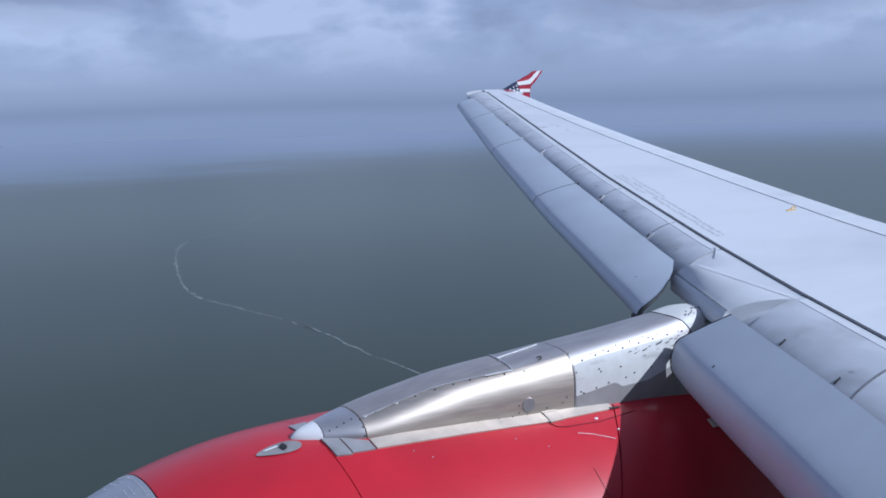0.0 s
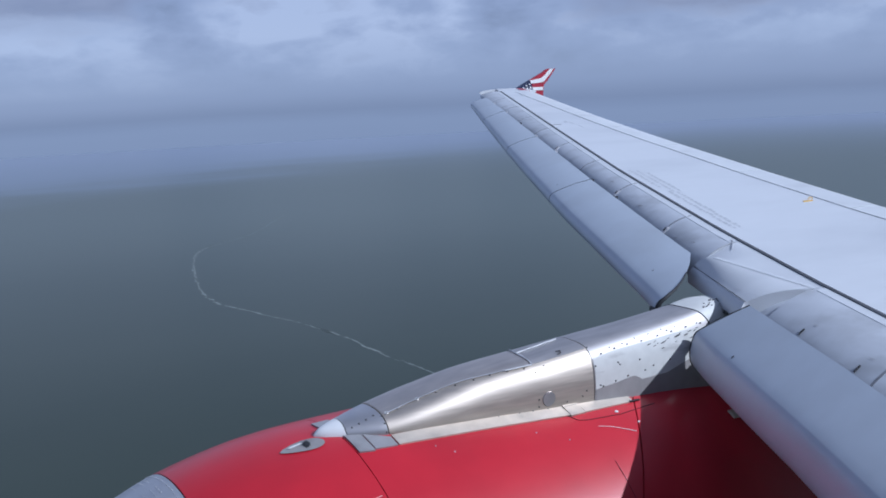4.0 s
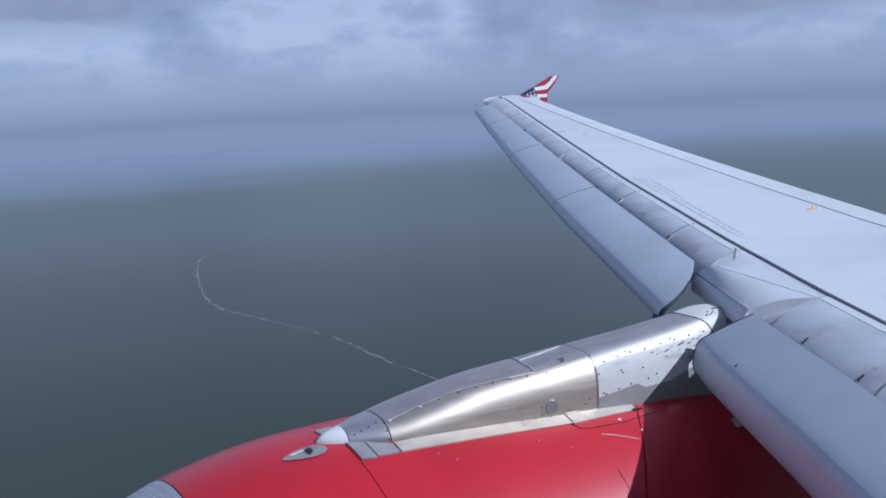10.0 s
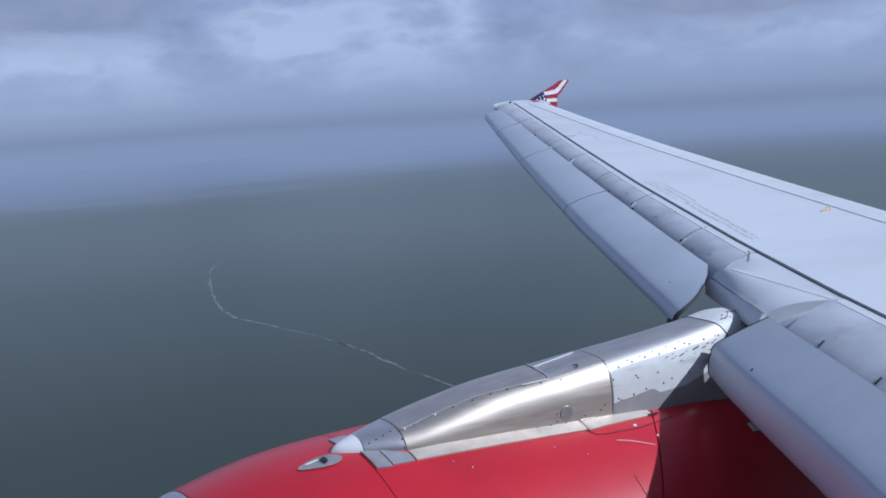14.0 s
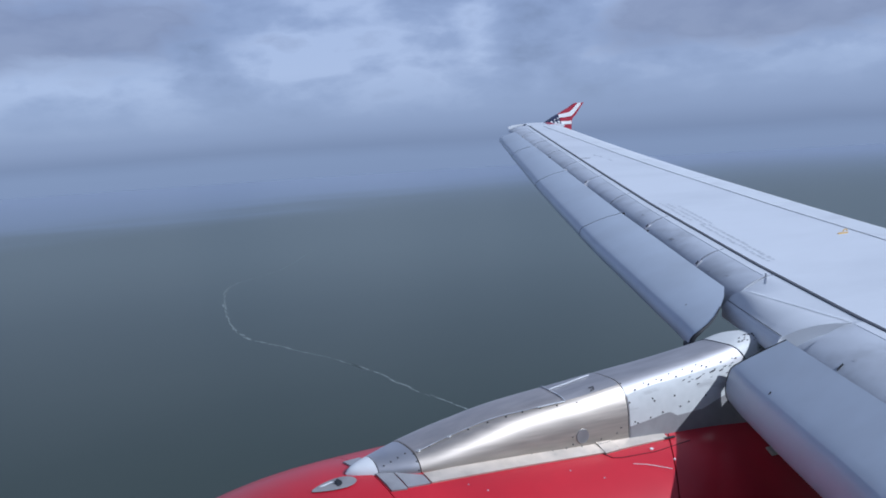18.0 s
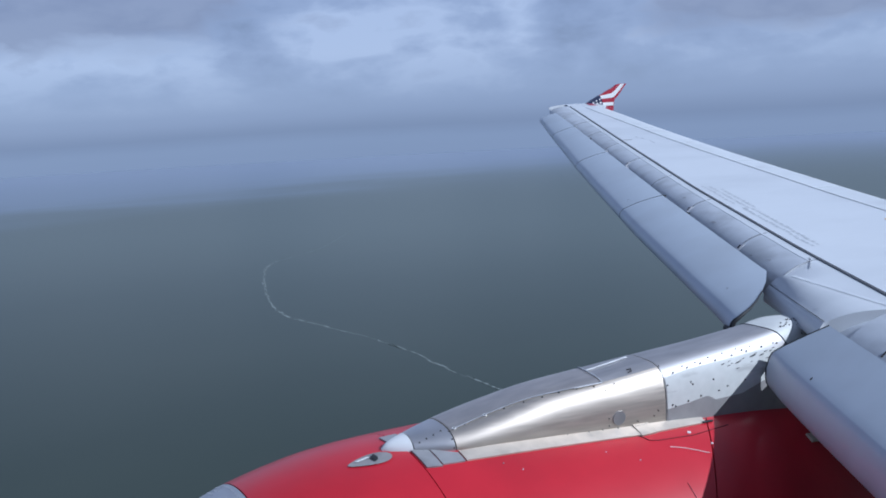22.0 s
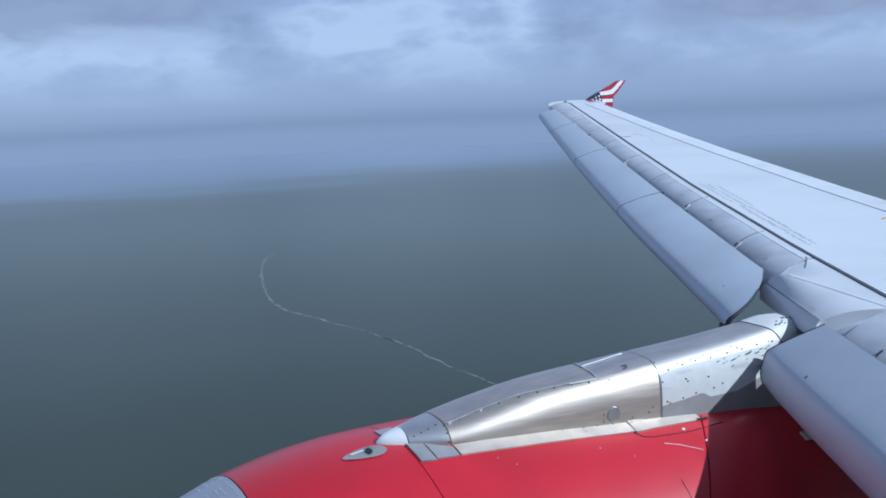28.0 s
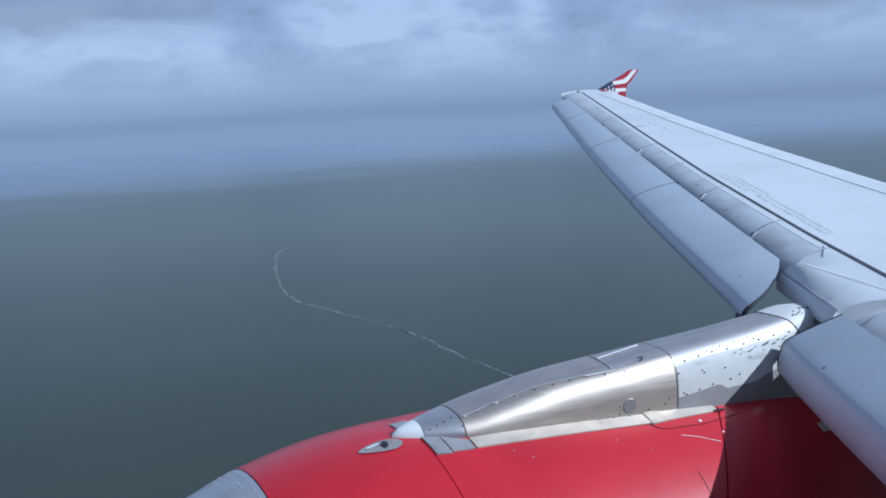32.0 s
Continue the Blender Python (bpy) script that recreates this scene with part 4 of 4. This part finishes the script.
part("access_disc", disc_at(p, u, v, n, 0.040, 0.003, 28, False, 1.0), FAIRING, pylon, "round pale access cover")
skin_line("mark", [(0.37, 77.2), (0.398, 76.9), (0.387, 70.9), (0.363, 70.2)], 0.004, RIVET, crown2, 0.008, 10)

skin_line("cap_seam", [(cap_joint(a) - 0.002, a) for a in span(12, 120, 14)], 0.006, SEAL, rear, 0.003, 26)

# chips in the paint, dark, drawn out along the airflow
CHIPS = [(0.975, 39.6, 0.036), (1.024, 41.3, 0.024), (1.087, 36.4, 0.052), (1.212, 39.6, 0.07), (1.285, 37.7, 0.050), (1.33, 32.3, 0.034), (1.081, 29.4, 0.03), (1.015, 35.3, 0.03), (1.362, 39.5, 0.035), (1.195, 32.8, 0.022), (1.135, 39.6, 0.028), (1.109, 37.7, 0.022), (1.239, 41.9, 0.03), (1.322, 40.9, 0.04), (1.042, 37.1, 0.02), (1.389, 42.1, 0.03)]
for x, a, size in CHIPS:
    p, u, v, n = frame_on_pylon(x, a, 0.004)
    part("paint_chip", disc_at(p, (u + v * 0.12).normalized(), v, n, size * 0.42, 0.0015, 8, False, 0.17), STAIN, flank)
random.seed(5)
for k in range(26):
    x, a = random.uniform(1.50, 1.70), random.uniform(62, 90)
    if random.random() < 0.5:
        x, a = random.uniform(1.66, 1.75), random.uniform(48, 82)
    p, u, v, n = frame_on_pylon(x, a, 0.0022)
    part("paint_chip", disc_at(p, u, v, n, random.uniform(0.004, 0.011), 0.0015, 7, False, random.uniform(0.35, 0.8)), STAIN, cap)

# foot of the pylon: plates and a pale flange on the cowl
part("foot_plate", shell([[on_cowl(x, d, 0.007) for d in span(4.0, 12.9 + 0.8 * q, 5)] for q, x in ((0, -0.898), (0.5, -0.86), (1, -0.82))], 0.008), PLATE, engine, "grey plate beside the pylon's tip")
part("foot_plate", shell([[on_cowl(x, d, 0.007) for d in span(-8.5, -3.0, 5)] for x in (-0.955, -0.91, -0.86)], 0.008), PLATE, engine, "grey plate on the far side of the pylon's tip")
part("foot_plate", shell([[on_cowl(x, d, 0.007) for d in span(6.0 + 4 * q, 13.2 + 0.7 * q, 5)] for q, x in ((0, -0.812), (0.5, -0.76), (1, -0.695))], 0.008), PLATE, engine, "pale grey plate beside the pylon")
lo_d = table([(-0.69, 9.5), (-0.2, 11.5), (0.3, 14.8), (0.78, 17.4)])
hi_d = table([(-0.69, 13.8), (-0.2, 16.4), (0.3, 19.3), (0.40, 19.6), (0.42, 20.2), (0.8, 20.4)])
flange = part("foot_flange", shell([[on_cowl(x, d, 0.008) for d in span(lo_d(x), hi_d(x), 6)] for x in span(-0.685, 0.325, 20)], 0.010), FLANGE, engine, "pale metal flange along the pylon's foot")
part("foot_flange", shell([[on_cowl(x, d, 0.008) for d in span(lo_d(x), hi_d(x) - 0.6, 6)] for x in span(0.43, 0.79, 12)], 0.010), FLANGE, engine, "narrow pale flange along the pylon's foot")
pad = part("foot_bracket", shell([[on_cowl(x, d, 0.030 - 0.001 * d) for d in span(13.0, 19.8, 6)] for x in span(0.325, 0.425, 5)], 0.02), FLANGE, engine, "small pale bracket plate")
for k in range(6):
    x = 0.335 + 0.015 * k
    p = Vector(on_cowl(x, 16.2, 0.014))
    part("rivet", disc_at(p, Vector((1, 0, 0)), Vector((0, -0.95, -0.27)), Vector((0, -0.27, 0.95)), 0.003, 0.002, 6), RIVET, pad)


def cowl_line(name, spots, width, material, parent, lift=0.003, n=24):
    ts = span(0, len(spots) - 1, n)
    pts = []
    for t in ts:
        i = min(int(t), len(spots) - 2)
        f = t - i
        pts.append(Vector(on_cowl(spots[i][0] + (spots[i + 1][0] - spots[i][0]) * f, spots[i][1] + (spots[i + 1][1] - spots[i][1]) * f, lift)))
    grid = []
    for i, p in enumerate(pts):
        way = (pts[min(n - 1, i + 1)] - pts[max(0, i - 1)]).normalized()
        out = Vector((0, p.y - ENG_Y, p.z - ENG_Z)).normalized()
        side = out.cross(way)
        grid.append([p - side * width / 2, p + side * width / 2])
    return part(name, shell(grid, 0.004, Vector((0, -0.5, 0.8))), material, parent, smooth=False)


cowl_line("cowl_seam", [(0.300, 18.6), (0.345, 21.6), (0.40, 22.4), (0.635, 23.2), (0.919, 22.0)], 0.0022, DARK, engine)
cowl_line("cowl_seam", [(0.375, 36.5), (0.372, 46), (0.36, 60)], 0.003, FLAGRED, engine)
cowl_line("cowl_seam", [(-0.93, 27.5), (-1.3, 29.5)], 0.004, PINK_LINE, engine)
part("latch", shell([[on_cowl(x, d, 0.010) for d in (19.3, 19.6, 19.9)] for x in (0.76, 0.80, 0.84)], 0.006), DARK, engine, "dark latch slot")
# bright discs standing for two small spots of white light on the cowl
for x, d, r in ((0.62, 22.0, 0.012), (0.70, 27.2, 0.008)):
    p = Vector(on_cowl(x, d, 0.002))
    out = Vector((0, p.y - ENG_Y, p.z - ENG_Z)).normalized()
    part("fastener", disc_at(p, Vector((1, 0, 0)), out.cross(Vector((1, 0, 0))), out, r, 0.003, 10, False, 0.7), RING, engine)
for x, d in ((0.05, 22), (-0.52, 17.5), (-0.45, 21), (0.2, 27)):
    p = Vector(on_cowl(x, d, 0.001))
    out = Vector((0, p.y - ENG_Y, p.z - ENG_Z)).normalized()
    part("fastener", disc_at(p, Vector((1, 0, 0)), out.cross(Vector((1, 0, 0))), out, 0.004, 0.002, 8, False), SEAM, engine)
part("cowl_bracket", shell([[on_cowl(x, d, 0.02) for d in span(30.5, 33.5, 4)] for x in span(1.40, 1.50, 4)], 0.012), FLANGE, engine, "grey bracket plate on the cowl")
part("cowl_bracket", shell([[on_cowl(x, d, 0.02) for d in span(37, 41, 4)] for x in span(1.60, 1.70, 4)], 0.012), GREY, engine, "grey bracket plate on the cowl")
# screw rows round the inlet lip
for k in range(46):
    for x in (-1.735, -1.775, -1.80, -1.84):
        d = -34 + k * 2.2
        if x < -1.76 and (k // 3) % 2:
            continue
        p = Vector(on_cowl(x, d, 0.0))
        out = Vector((0, p.y - ENG_Y, p.z - ENG_Z)).normalized()
        part("screw", disc_at(p, Vector((1, 0, 0)), out.cross(Vector((1, 0, 0))), out, 0.0045, 0.0015, 6, False), SEAM, lip)

# a glint on the cowl, drawn as a thin bright strip
cowl_line("scuff", [(0.43, 25.3), (0.51, 26.7), (0.585, 28.6), (0.636, 29.9)], 0.003, RING, engine, 0.003, 10)


# ---- fuselage skin behind the window ----
hull_y, hull_z, hull_r = 0.0, 1.2, 1.98
bm = bmesh.new()
xs = span(-12, -3.2, 8) + span(-3.0, -2.3, 8) + span(-2.1, 12, 10)
degs = span(-180, 40, 45) + span(45, 100, 45) + span(105, 180, 16)[:-1]
for lift in (0.0, -0.03):
    rows = [[bm.verts.new((x, hull_y + (hull_r + lift) * math.sin(radians(d)), hull_z + (hull_r + lift) * math.cos(radians(d)))) for d in degs] for x in xs]
    for i in range(len(xs) - 1):
        for j in range(len(degs)):
            k = (j + 1) % len(degs)
            d = degs[j]
            if -3.01 < xs[i] < -2.35 and 56 < d < 84:
                continue
            bm.faces.new((rows[i][j], rows[i][k], rows[i + 1][k], rows[i + 1][j]))
    bm.faces.new(rows[0])
    bm.faces.new(rows[-1][::-1])
me = bpy.data.meshes.new("wall_fuselage")
bm.to_mesh(me)
bm.free()
me.materials.append(HULL)
hull = new("wall_fuselage", me)
hull.matrix_basis = A
tagged(hull, "unseen airliner fuselage skin with a window opening, darkened to cut bounced light", "fuselage", kind="structure")

# ---- foam on the sea ----
FOAM = surface("sea_foam", (0.26, 0.295, 0.29), 0.8, spread=0.25, grain=0.8, dirt=(0.20, 0.23, 0.222), dirt_at=(0.45, 0.65), dirt_scale=0.12)
random.seed(23)
BENDS = [(393, 960), (311, 835), (277, 798), (238, 762), (212, 710), (178, 594), (166, 527), (171, 483), (179, 437), (183, 390), (181, 345), (182, 304), (177, 265)]


def along(t):
    """A smooth line through the bends, t from 0 to their number less one."""
    i = min(int(t), len(BENDS) - 2)
    f = t - i
    q = [Vector(BENDS[max(0, min(len(BENDS) - 1, i + k))]) for k in (-1, 0, 1, 2)]
    return 0.5 * (2 * q[1] + (q[2] - q[0]) * f + (2 * q[0] - 5 * q[1] + 4 * q[2] - q[3]) * f * f + (3 * q[1] - q[0] - 3 * q[2] + q[3]) * f ** 3)


bm = bmesh.new()
t = 0.0
while t < len(BENDS) - 1.02:
    p = along(t)
    way = (along(t + 0.01) - p).normalized()
    side = Vector((-way.y, way.x))
    far = p.length / 700
    w = random.uniform(0.18, 0.55) * (0.45 + far) * (1.5 if random.random() < 0.2 else 1.0)
    ln = random.uniform(2.0, 7.0)
    mid = p + side * random.gauss(0, 0.5)
    ring = []
    for k in range(9):
        a = k * math.tau / 9
        r = random.uniform(0.6, 1.2)
        ring.append(bm.verts.new((*(mid + way * math.cos(a) * ln * r + side * math.sin(a) * w * r), SEA + 0.05)))
    bm.faces.new(ring)
    step = (along(t + 0.01) - p).length / 0.01
    t += random.choice((2.5, 4.0, 6.0, 9.0)) / step
me = bpy.data.meshes.new("foam_line")
bm.to_mesh(me)
bm.free()
me.materials.append(FOAM)
foam = new("foam_line", me)
tagged(foam, "thin winding broken line of pale foam on the sea", "sea foam", kind="stuff")
